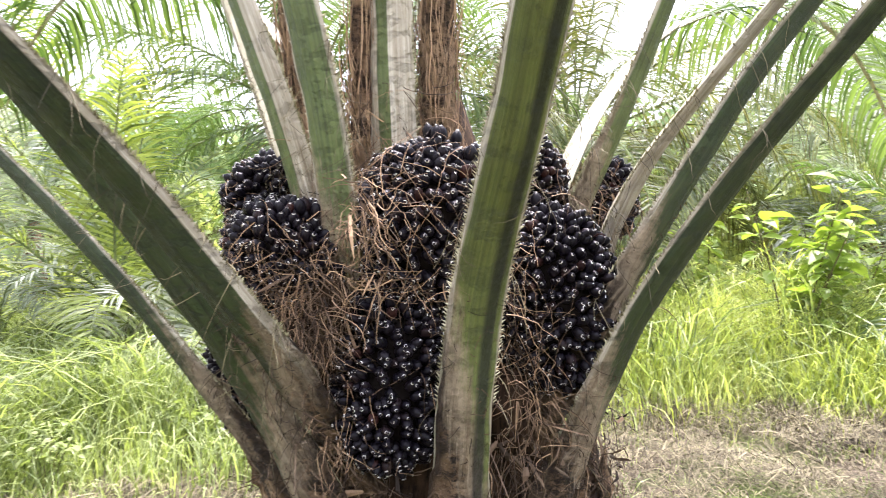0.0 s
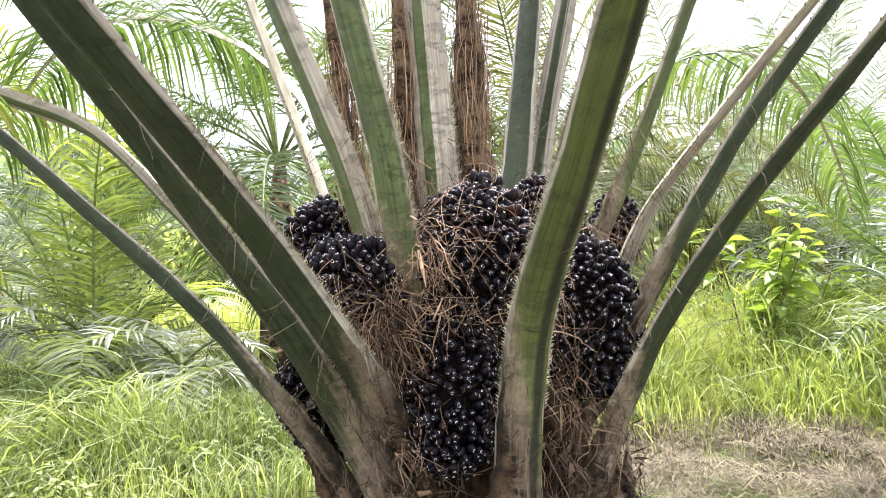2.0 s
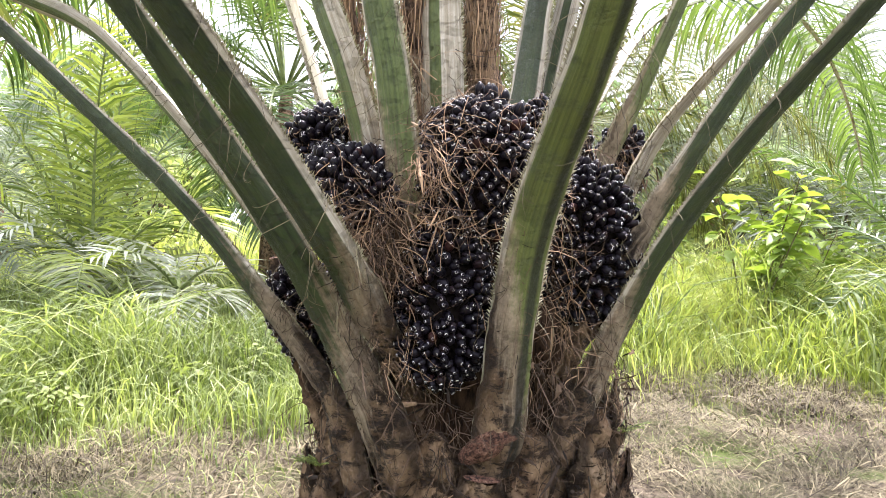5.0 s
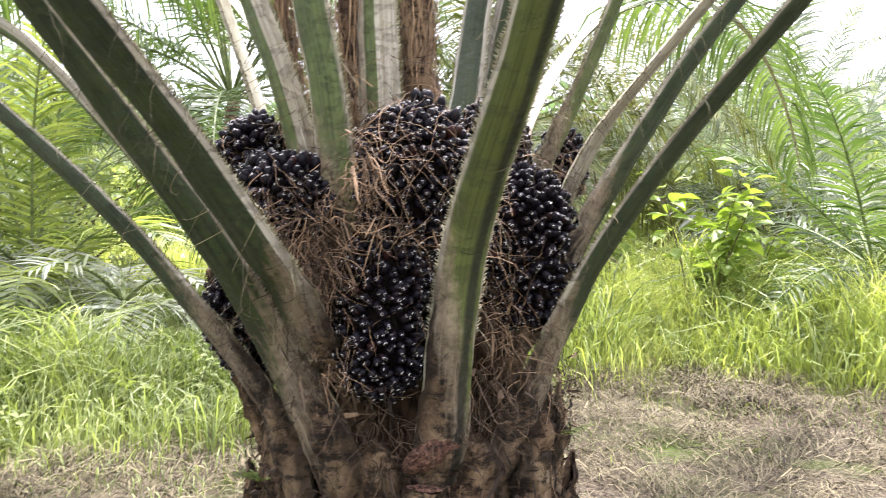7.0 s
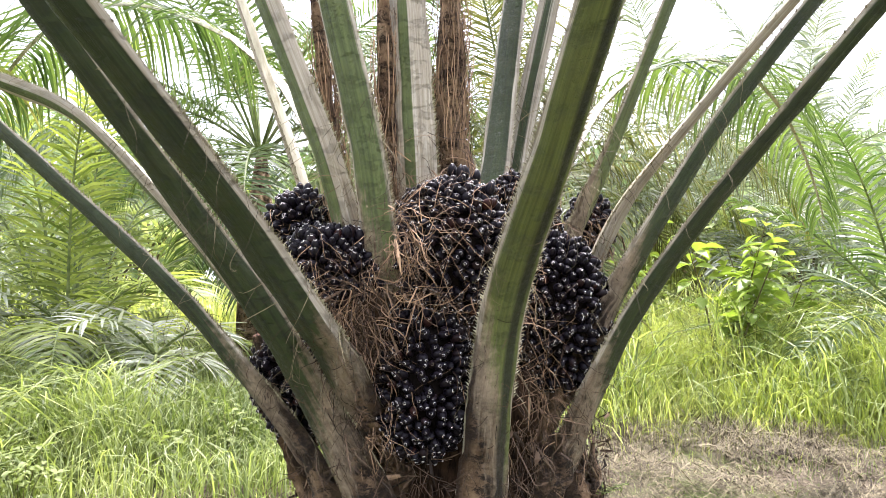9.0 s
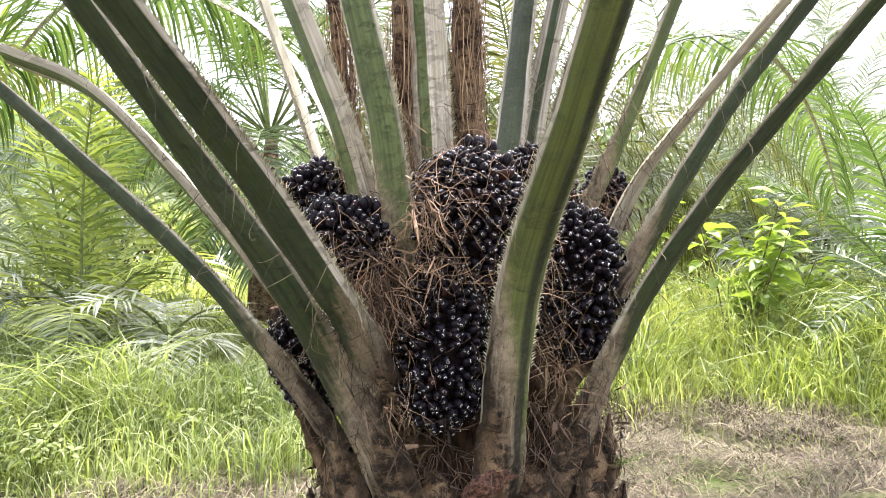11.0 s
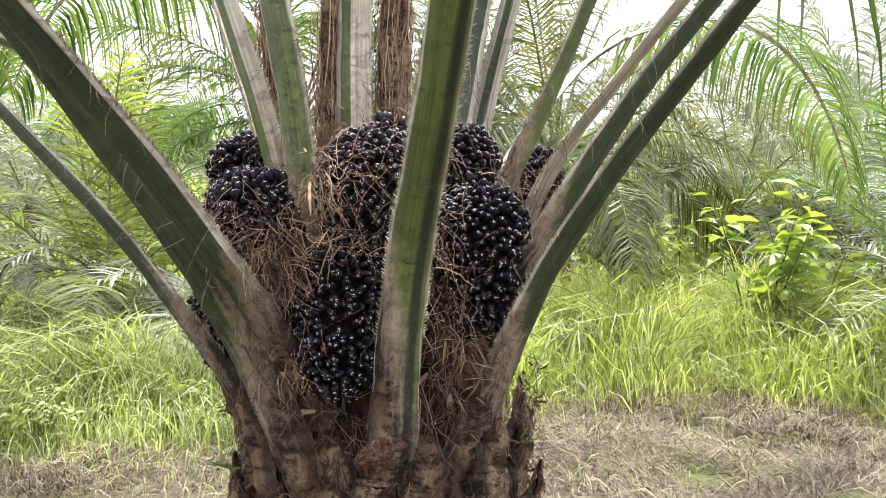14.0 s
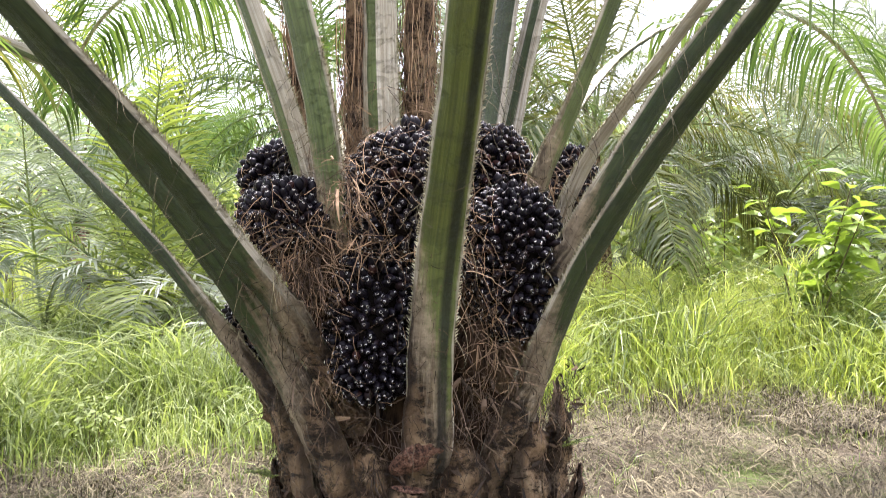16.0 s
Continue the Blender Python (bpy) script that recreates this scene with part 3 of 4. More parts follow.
for k, (pts, wf, wt, extra) in enumerate(FRONDS):
    frond(pts, wf, wt, 100 + k, **extra)

# the unopened spear and brown sheaths at the heart of the crown
for k, (pts, w) in enumerate((
        (((0.0, 1.74, 1.1), (-0.01, 1.72, 1.5), (-0.014, 1.72, 1.9), (-0.02, 1.75, 2.7)), (0.14, 0.082, 0.070, 0.03)),
        (((-0.13, 1.75, 1.1), (-0.165, 1.70, 1.45), (-0.185, 1.70, 1.7), (-0.21, 1.72, 2.3)), (0.12, 0.07, 0.055, 0.02)),
        (((-0.26, 1.74, 1.05), (-0.30, 1.68, 1.40), (-0.345, 1.68, 1.75), (-0.40, 1.70, 2.2)), (0.09, 0.05, 0.04, 0.02)))):
    p = spline(pts, 24)
    s = Soup()
    tube(s, p, np.interp(np.linspace(0, 1, 24), np.linspace(0, 1, len(w)), w) * 0.55 * (1 + 0.1 * rng.normal(size=24)), 10)
    ob = palm_part("sheath", s.mesh("sheath", [BARK]), label="brown fibrous leaf sheath")
    f = Soup()
    for _ in range(380):
        u = rng.uniform(0.1, 0.75)
        i = int(u * 22)
        r0 = np.interp(u, np.linspace(0, 1, len(w)), w) * 0.58
        a, b = rng.uniform(0, 2 * np.pi, 2)
        b = a + rng.normal(0, 0.5)
        j = min(23, i + rng.integers(2, 6))
        strand(f, p[i] + r0 * np.array([math.cos(a), math.sin(a), 0]), p[j] + r0 * np.array([math.cos(b), math.sin(b), 0]),
               np.array([math.cos(a), math.sin(a), 0]) * rng.uniform(0, 0.02), rng.uniform(0.0007, 0.0016), 0.006, 6)
    link("fibre_fringe", f.mesh("fibres", [FIBRE], False), ob, "brown tangled fibres", "stuff")


# cut leaf bases round the trunk
def leaf_base(azimuth, top, r_top, w_top, height, w_foot=None, lean=0.0, fresh=0):
    a = radians(azimuth)
    out = np.array([math.sin(a), -math.cos(a), 0])
    tan = np.array([math.cos(a), math.sin(a), 0])
    r0 = 0.34
    pts = [AXIS + out * r0 + UPV * (top - height), AXIS + out * (r0 + (r_top - r0) * 0.55) + UPV * (top - height * 0.55) + tan * lean * 0.4,
           AXIS + out * r_top + UPV * top + tan * lean]
    path = spline(pts, 26)
    u = np.linspace(0, 1, 26)
    wide = w_foot or w_top * 1.8
    widths = np.interp(u, (0, 0.35, 0.62, 0.85, 1.0), (wide * 0.95, wide * 1.08, wide, (wide + w_top) * 0.5, w_top * (0.8 if fresh else 0.3))) * (1 + 0.035 * rng.normal(size=26))
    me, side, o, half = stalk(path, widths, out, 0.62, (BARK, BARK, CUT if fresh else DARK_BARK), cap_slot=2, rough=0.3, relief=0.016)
    ob = palm_part("leaf_base", me, label="")
    f = Soup()
    for _ in range(70):
        i = rng.integers(3, 26)
        s = rng.uniform(-1, 1)
        s = math.copysign(abs(s) ** 0.5, s)
        at = path[i] + side[i] * s * half[i] + o[i] * half[i] * 0.58 * 0.6 * max(0.0, 1 - s * s)
        to = at + side[i] * rng.normal(0, 0.018) + np.array([0, 0, rng.uniform(-0.07, 0.03)]) + out * rng.uniform(0.0, 0.012)
        strand(f, at, to, out * rng.uniform(0.002, 0.008), rng.uniform(0.0006, 0.0019), 0.002, 5, slot=int(rng.random() < 0.3))
    link("fibre_fringe", f.mesh("fibres", [FIBRE_DARK, FIBRE], False), ob, "frayed brown fibres", "stuff")


UPV = np.array([0, 0, 1.0])
for az, top, rt, wt, h, wf, fresh in (
        (-14, 0.79, 0.415, 0.09, 0.34, 0.21, 0), (15, 0.80, 0.41, 0.08, 0.34, 0.20, 0), (43, 0.82, 0.415, 0.07, 0.36, 0.21, 0),
        (-60, 0.84, 0.42, 0.06, 0.40, 0.20, 0), (70, 0.86, 0.40, 0.05, 0.42, 0.20, 0), (-86, 0.84, 0.41, 0.05, 0.40, 0.2, 0), (92, 0.88, 0.38, 0.04, 0.42, 0.2, 0),
        (-5, 0.70, 0.455, 0.11, 0.36, 0.20, 1), (-31, 0.645, 0.455, 0.09, 0.38, 0.24, 0), (27, 0.65, 0.455, 0.10, 0.38, 0.23, 0),
        (55, 0.63, 0.455, 0.08, 0.38, 0.23, 0), (-56, 0.64, 0.455, 0.08, 0.38, 0.22, 0), (80, 0.66, 0.44, 0.06, 0.38, 0.22, 0), (-80, 0.65, 0.44, 0.06, 0.38, 0.22, 0),
        (-72, 1.16, 0.545, 0.085, 0.55, 0.15, 1)):
    leaf_base(az, top, rt, wt, h, wf * 0.80, rng.normal(0, 0.02), fresh)
for k in range(26):
    az = (k * 137.5) % 360
    top = 0.22 + 0.62 * (k % 13) / 13
    if 90 < az < 270 or top < 0.5:
        leaf_base(az, top, 0.405 + rng.normal(0, 0.012), 0.035 * rng.uniform(0.8, 1.15), 0.40, 0.22, rng.normal(0, 0.02))

# torn pinkish flesh of a freshly cut leaf base
torn = Soup()
tv = [(0.0, 0.0, 0.02)]
for i in range(1, 5):
    for j in range(18):
        a = 2 * math.pi * j / 18
        rr = i / 4 * (1 + 0.25 * noise.noise((3 * math.cos(a), 3 * math.sin(a), 2)))
        tv.append((0.075 * rr * math.cos(a), 0.030 * rr * math.sin(a), 0.018 * (1 - (i / 4) ** 2) + 0.012 * noise.noise((rr * 5 * math.cos(a), rr * 5 * math.sin(a), 7)) - (0.02 if i == 4 else 0)))
torn.add(tv, [(0, 1 + j, 1 + (j + 1) % 18) for j in range(18)] + [(1 + i * 18 + j, 1 + (i + 1) * 18 + j, 1 + (i + 1) * 18 + (j + 1) % 18, 1 + i * 18 + (j + 1) % 18) for i in range(3) for j in range(18)])
flesh = palm_part("cut_face", torn.mesh("cut_face", [CUT]), label="torn pinkish brown flesh")
flesh.matrix_basis = pose(0.0, 1.402, 0.775, 66, -30, 0)

# loose brown husk flakes and fibre ends caught between the leaf bases
for lo, hi in ((-100, -45), (-45, 0), (0, 45), (45, 100)):
    flakes = Soup()
    for _ in range(80):
        a = radians(rng.uniform(lo, hi))
        out = np.array([math.sin(a), -math.cos(a), 0])
        tan = np.array([math.cos(a), math.sin(a), 0])
        at = AXIS + out * rng.uniform(0.385, 0.44) + UPV * rng.uniform(0.42, 0.95)
        way = unit(tan * rng.normal(0, 0.6) + out * rng.uniform(0.0, 0.35) - UPV * rng.uniform(-0.3, 1.0))
        ln = rng.uniform(0.02, 0.085)
        sd = unit(np.cross(way, out) + rng.normal(0, 0.35, 3))
        blade(flakes, [at, at + way * ln * 0.5 + out * rng.uniform(0, 0.008), at + way * ln - out * rng.uniform(0, 0.02)], np.array([0.6, 1.0, 0.1]) * rng.uniform(0.001, 0.0075), sd, int(rng.random() < 0.12), fold=0.3)
    for _ in range(90):
        a = radians(rng.uniform(lo, hi))
        out = np.array([math.sin(a), -math.cos(a), 0])
        tan = np.array([math.cos(a), math.sin(a), 0])
        at = AXIS + out * rng.uniform(0.40, 0.445) + UPV * rng.uniform(0.42, 0.95)
        strand(flakes, at, at + tan * rng.normal(0, 0.03) - UPV * rng.uniform(-0.02, 0.09), out * rng.uniform(0, 0.012), rng.uniform(0.0006, 0.0016), 0.002, 5, int(rng.random() < 0.4))
    palm_part("husk_litter", flakes.mesh("husk_litter", [FIBRE_DARK, FIBRE], False), label="loose brown husk flakes and fibres", kind="stuff")

# ---- fruit bunches ----


def fruit_mesh(seed):
    """A plump fruit with a blunt point, a pale scar at its tip; 1 long from its seat."""
    r = np.random.default_rng(seed)
    prof = [(0.0, 0.12), (0.12, 0.34), (0.32, 0.49), (0.55, 0.52), (0.74, 0.45), (0.88, 0.30), (0.95, 0.17)]
    n = 9
    s = Soup()
    v = []
    for z, rad in prof:
        for k in range(n):
            a = 2 * math.pi * k / n
            rr = rad * (1 + 0.12 * math.sin((2 + seed % 3) * a + seed) * z + r.normal(0, 0.035))
            v.append((rr * math.cos(a), rr * math.sin(a), z))
    s.add(v, [(i * n + j, i * n + (j + 1) % n, (i + 1) * n + (j + 1) % n, (i + 1) * n + j) for i in range(len(prof) - 1) for j in range(n)])
    ring = v[-n:]
    tip = ring + [(x * 0.55, y * 0.55, 0.99 + r.normal(0, 0.01)) for x, y, z in ring] + [(0, 0, 0.96)]
    s.add(tip, [(j, (j + 1) % n, n + (j + 1) % n, n + j) for j in range(n)], 0)
    me_faces = [(j, (j + 1) % n, n) for j in range(n)]
    gap = int(r.integers(1, 4))
    rim = [(x * 1.02, y * 1.02, 0.97) for x, y, z in ring] + [(x * 0.70, y * 0.70, 1.03 + r.normal(0, 0.02)) for x, y, z in ring]
    s.add(rim, [(j, (j + 1) % n, n + (j + 1) % n, n + j) for j in range(n - gap)], 1)
    s.add(rim[n:] + [(0, 0, 0.98)], me_faces, 0)
    return s.mesh("fruit", [FRUIT, TIP])


FRUITS = [fruit_mesh(k) for k in range(10)]


def fruit_bunch(centre, radii, lean, seed, pitch=0.0228, strands=60, front=-0.35, label="", size=1.0, fibre_side=None, crown=0, crown_x=0.0, boxy=2.0):
    """A tight bunch: a core coloured as gap shade, with fruits sitting all over the side that can be seen."""
    r = np.random.default_rng(seed)
    rot = Euler([radians(a) for a in lean]).to_matrix()
    m = Matrix.Translation(centre) @ rot.to_4x4()
    rad = np.array(radii)
    s = Soup()
    n, k2 = 14, 9
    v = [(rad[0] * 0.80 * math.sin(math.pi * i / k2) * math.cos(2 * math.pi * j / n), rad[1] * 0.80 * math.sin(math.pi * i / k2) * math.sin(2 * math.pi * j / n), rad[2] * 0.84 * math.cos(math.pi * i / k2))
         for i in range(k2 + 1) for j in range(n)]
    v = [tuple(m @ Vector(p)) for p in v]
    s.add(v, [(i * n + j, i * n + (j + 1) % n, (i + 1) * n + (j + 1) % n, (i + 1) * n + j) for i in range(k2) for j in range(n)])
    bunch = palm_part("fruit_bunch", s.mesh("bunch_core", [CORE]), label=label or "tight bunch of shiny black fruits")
    area = 4 * math.pi * ((rad[0] * rad[1]) ** 1.6 / 3 + (rad[0] * rad[2]) ** 1.6 / 3 + (rad[1] * rad[2]) ** 1.6 / 3) ** (1 / 1.6)
    count = int(area / (pitch ** 2 * 0.70))
    gold = math.pi * (3 - math.sqrt(5))
    made = 0
    for i in range(count):
        z = 1 - 2 * (i + 0.5) / count
        a = i * gold
        q = np.array([math.sqrt(1 - z * z) * math.cos(a), math.sqrt(1 - z * z) * math.sin(a), z])
        q = unit(q + r.normal(0, 0.05, 3))
        q = q / (np.abs(q) ** boxy).sum() ** (1 / boxy)
        nor = (rot @ Vector(unit(q / rad))).normalized()
        if nor.y > -front:
            continue
        at = m @ Vector(q * rad * (0.84 + r.normal(0, 0.018)))
        aim = (nor + Vector((r.normal(0, 0.24), r.normal(0, 0.2), 0.10 + r.normal(0, 0.24)))).normalized()
        f = new("fruit", FRUITS[int(r.integers(0, 10))])
        f.parent = bunch
        big = pitch * size * r.uniform(0.80, 1.06)
        ln = pitch * 1.4 * size * r.uniform(0.85, 1.2)
        f.matrix_basis = Matrix.LocRotScale(at, aim.to_track_quat("Z", "Y") @ Euler((0, 0, r.uniform(0, 6))).to_quaternion(), (big, big, ln))
        made += 1
    # the few long fruits that stand up at the top
    for i in range(crown):
        q = unit(np.array([crown_x + r.normal(0, 0.2), r.normal(-0.3, 0.2), 1.0]))
        f = new("fruit", FRUITS[i % 6])
        f.parent = bunch
        f.matrix_basis = Matrix.LocRotScale(m @ Vector(q * rad * 0.97), Vector(q + np.array([0, 0, 0.8])).to_track_quat("Z", "Y"), (pitch * 1.05, pitch * 1.05, pitch * 1.6))
    f = Soup()
    for _ in range(strands):
        q = unit(np.array([r.normal(0, 1), -abs(r.normal(0, 1)), r.normal(0, 0.8)]))
        if fibre_side is not None:
            q = unit(q + np.array(fibre_side) * r.uniform(0.5, 1.6))
        q2 = unit(q + r.normal(0, 0.45, 3))
        a, b = m @ Vector(q * rad * 1.12), m @ Vector(q2 * rad * 1.14)
        nor = np.array(rot @ Vector(q))
        strand(f, a, b, nor * r.uniform(0.0, 0.02), r.uniform(0.0004, 0.0012), 0.003, 8)
    if strands:
        link("fibre_fringe", f.mesh("fibres", [FIBRE], False), bunch, "loose orange-brown fibres", "stuff")
    return bunch


fruit_bunch((-0.105, 1.49, 1.07), (0.107, 0.12, 0.20), (-4, 3, 0), 1, strands=30, pitch=0.0213, boxy=2.5, label="long bunch of shiny black fruits with pale tips")
fruit_bunch((-0.04, 1.525, 1.375), (0.155, 0.145, 0.185), (0, 8, 0), 2, strands=140, fibre_side=(-0.7, -0.3, 0.0), crown=6, crown_x=0.30, label="round bunch of black fruits wrapped in orange fibres")
fruit_bunch((-0.32, 1.53, 1.31), (0.135, 0.125, 0.115), (0, 32, 0), 3, strands=190, fibre_side=(0.4, -0.3, -0.6), crown=4, label="black fruit bunch half covered in brown fibres")
fruit_bunch((-0.415, 1.70, 1.445), (0.08, 0.09, 0.085), (0, 0, 0), 4, strands=45, crown=2)
fruit_bunch((0.245, 1.59, 1.22), (0.132, 0.13, 0.212), (0, -6, 0), 5, strands=90, pitch=0.0213, fibre_side=(-1.0, -0.2, -0.1), crown=1, boxy=2.25, label="large egg-shaped bunch of shiny black fruits")
fruit_bunch((0.19, 1.76, 1.48), (0.10, 0.10, 0.12), (0, 0, 0), 6, strands=70)
fruit_bunch((0.435, 1.93, 1.46), (0.06, 0.08, 0.10), (0, 0, 0), 7, strands=50)
fruit_bunch((-0.43, 1.70, 1.02), (0.09, 0.12, 0.15), (0, -25, 0), 8, strands=30, label="dark fruit bunch in the shade of a frond foot")

# brown stalk bracts that the fibres grow from
for centre, size in (((-0.245, 1.475, 1.185), (0.075, 0.06, 0.10)), ((-0.13, 1.52, 1.265), (0.09, 0.05, 0.03)), ((0.14, 1.53, 0.99), (0.05, 0.05, 0.09)), ((-0.225, 1.51, 1.06), (0.055, 0.05, 0.12)), ((-0.20, 1.50, 0.98), (0.03, 0.05, 0.09))):
    s = Soup()
    v = []
    for i in range(9):
        for j in range(14):
            a, b = math.pi * i / 8, 2 * math.pi * j / 14
            q = Vector((math.sin(a) * math.cos(b), math.sin(a) * math.sin(b), math.cos(a)))
            q *= 1 + 0.3 * noise.noise(q * 2.5 + Vector(centre) * 7)
            v.append((centre[0] + q.x * size[0], centre[1] + q.y * size[1], centre[2] + q.z * size[2]))
    s.add(v, [(i * 14 + j, i * 14 + (j + 1) % 14, (i + 1) * 14 + (j + 1) % 14, (i + 1) * 14 + j) for i in range(8) for j in range(14)])
    palm_part("bract", s.mesh("bract", [DARK_BARK]), label="dark brown fibrous bract")

# matted fibres between the bunches and at the stalk feet
for centre, spread, count, out, mat in (
        ((-0.265, 1.405, 1.215), (0.038, 0.02, 0.055), 120, -0.03, FIBRE), ((-0.12, 1.39, 1.275), (0.055, 0.02, 0.012), 34, -0.03, FIBRE),
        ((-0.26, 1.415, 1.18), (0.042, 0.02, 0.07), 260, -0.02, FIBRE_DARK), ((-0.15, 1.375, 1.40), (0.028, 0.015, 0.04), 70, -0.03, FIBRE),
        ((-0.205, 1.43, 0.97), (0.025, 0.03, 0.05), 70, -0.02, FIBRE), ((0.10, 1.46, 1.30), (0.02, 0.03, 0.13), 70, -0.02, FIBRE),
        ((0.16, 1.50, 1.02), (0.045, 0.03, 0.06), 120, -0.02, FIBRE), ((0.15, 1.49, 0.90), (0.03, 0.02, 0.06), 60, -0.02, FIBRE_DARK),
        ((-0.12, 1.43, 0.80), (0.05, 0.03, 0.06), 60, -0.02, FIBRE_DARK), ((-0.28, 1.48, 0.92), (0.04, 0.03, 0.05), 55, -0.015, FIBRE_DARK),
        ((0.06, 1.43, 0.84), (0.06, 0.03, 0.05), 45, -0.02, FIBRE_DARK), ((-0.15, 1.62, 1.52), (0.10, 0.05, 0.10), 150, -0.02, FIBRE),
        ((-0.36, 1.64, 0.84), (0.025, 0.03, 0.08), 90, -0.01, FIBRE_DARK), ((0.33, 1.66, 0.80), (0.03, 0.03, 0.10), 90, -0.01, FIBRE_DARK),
        ((0.36, 1.72, 1.40), (0.06, 0.05, 0.09), 100, -0.02, FIBRE)):
    f = Soup()
    for _ in range(int(count * 1.15)):
        a = np.array(centre) + rng.normal(0, 1, 3) * spread
        way = unit(np.array([rng.normal(0.1, 0.55), rng.normal(0, 0.25), rng.normal(-0.8, 0.5)]))
        b = a + way * rng.uniform(0.03, 0.125) + np.array([0, out * rng.uniform(0, 1), 0])
        strand(f, a, b, np.array([rng.normal(0, 0.012), out * rng.uniform(0, 0.8), rng.normal(0, 0.012)]), rng.uniform(0.0005, 0.0015), 0.006, 9)
        if rng.random() < 0.05:
            sd = unit(np.cross(way, rng.normal(0, 1, 3)))
            blade(f, [a, a * 0.5 + b * 0.5 + [0, out * 0.4, 0], b], np.array([0.7, 1.0, 0.15]) * rng.uniform(0.0015, 0.0042), sd)
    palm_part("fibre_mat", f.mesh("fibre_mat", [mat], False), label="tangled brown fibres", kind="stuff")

# ---- neighbouring palms ----


def frond_mesh(length, heading, droop, pairs, longest, width, seed, leaf, hang=0.3, stalk_r=0.02, bare=0.18):
    """A whole frond from the origin as one mesh: rachis and leaflets."""
    s = Soup()
    path = arch((0, 0, 0), heading, length, droop, 26)
    tube(s, path, np.linspace(stalk_r, 0.004, 26), 5, 0)
    leaflets(s, path, bare, longest, pairs, width, seed, hang, 1, 3)
    return s.mesh("frond", [PETIOLE_FAR, leaf], False)


PETIOLE_FAR, pn, pl, pp = material("far_frond_rachis", (0.16, 0.2, 0.06), 0.55)
pl.new(ramp(pn, pl, noise_node(pn, pl, 9, 4, obj_coords(pn)), (0.35, (0.07, 0.10, 0.03)), (0.65, (0.24, 0.28, 0.10))), pp.inputs["Base Color"])


def small_palm(at, label, height, count, length, leaf, seed, low=20, high=80, droop=0.5, pairs=46, longest=0.55, width=0.013, hang=0.3, group="palms behind", stem=0.16):
    r = np.random.default_rng(seed)
    top = thing("young_palm", at, label, "palm tree", group)
    s = Soup()
    tube(s, [(0, 0, -0.05), (0, 0, height * 0.5), (0.02, 0, height)], [stem + 0.3 * stem * height, stem + 0.2 * stem * height, stem * 0.45], 12)
    link("trunk", s.mesh("trunk", [BARK]), top)
    kinds = [frond_mesh(length * (0.75 + 0.1 * k), (math.cos(radians(e)), 0, math.sin(radians(e))), droop * (1.2 - 0.1 * k), pairs, longest, width, seed + k, leaf, hang)
             for k, e in enumerate(np.linspace(low, high, 5))]
    for k in range(count):
        kind = (k * 5) // count
        f = new("frond", kinds[kind])
        f.parent = top
        f.matrix_basis = pose(0, 0, height, r.uniform(-8, 8), r.uniform(-8, 8), k * 137.5 + r.uniform(-15, 15))
    return top


small_palm((-3.2, 7.2, 0), "young oil palm with bright green feathery fronds in the grass", 0.4, 16, 3.0, FROND_YOUNG, 21, 30, 80, 0.55, 48, 0.62, 0.013, 0.3)
small_palm((-3.13, 6.9, 0), "small palm with whitish drooping fan-like leaves", 0.85, 8, 0.95, FROND_WHITE, 31, 5, 45, 2.0, 17, 0.46, 0.015, 0.22, stem=0.014)
small_palm((-2.05, 6.1, 0), "small palm with whitish leaves hanging over the grass", 0.66, 8, 0.85, FROND_WHITE, 35, 5, 45, 2.0, 17, 0.42, 0.014, 0.22, stem=0.014)
small_palm((-4.9, 8.0, 0), "young oil palm with pale hanging fronds", 0.3, 12, 2.6, FROND_PALE, 41, 25, 75, 0.7, 50, 0.55, 0.009, 0.45)
small_palm((-1.7, 9.2, 0), "tall oil palm with long arching fronds", 2.9, 24, 4.3, FROND, 51, 5, 75, 0.55, 90, 0.95, 0.012, 0.55)
small_palm((4.7, 10.8, 0), "oil palm with grey-green arching fronds", 2.0, 22, 3.9, FROND_PALE, 55, 8, 75, 0.5, 80, 0.85, 0.012, 0.5)
small_palm((-7.0, 12.5, 0), "oil palm with hanging fronds behind grass", 1.8, 18, 4.0, FROND_PALE, 61, 10, 78, 0.45, 60, 0.8, 0.018)
small_palm((1.6, 9.0, 0), "oil palm with dark fronds drooping over the grass", 2.5, 22, 4.3, FROND_DRY, 71, 8, 75, 0.6, 90, 0.95, 0.011, 0.75)
small_palm((4.95, 6.5, 0), "young oil palm with dark green fronds spreading over grass", 0.95, 14, 2.0, FROND, 85, 0, 60, 0.5, 44, 0.5, 0.014, 0.3)
small_palm((6.3, 9.0, 0), "young oil palm with pale green fronds", 1.0, 14, 2.8, FROND_PALE, 81, 12, 75, 0.5, 50, 0.6, 0.016)
small_palm((8.5, 14.0, 0), "oil palm with pale fronds in the distance", 3.1, 18, 4.2, FROND_PALE, 91, 10, 78, 0.45, 60, 0.85, 0.02)
small_palm((13.5, 21.0, 0), "distant oil palm with pale arching fronds", 3.0, 18, 4.6, FROND_PALE, 101, 5, 78, 0.4, 56, 0.9, 0.024)
small_palm((1.0, 17.0, 0), "distant oil palm with arching fronds", 3.0, 18, 4.6, FROND, 111, 5, 78, 0.4, 56, 0.9, 0.024)

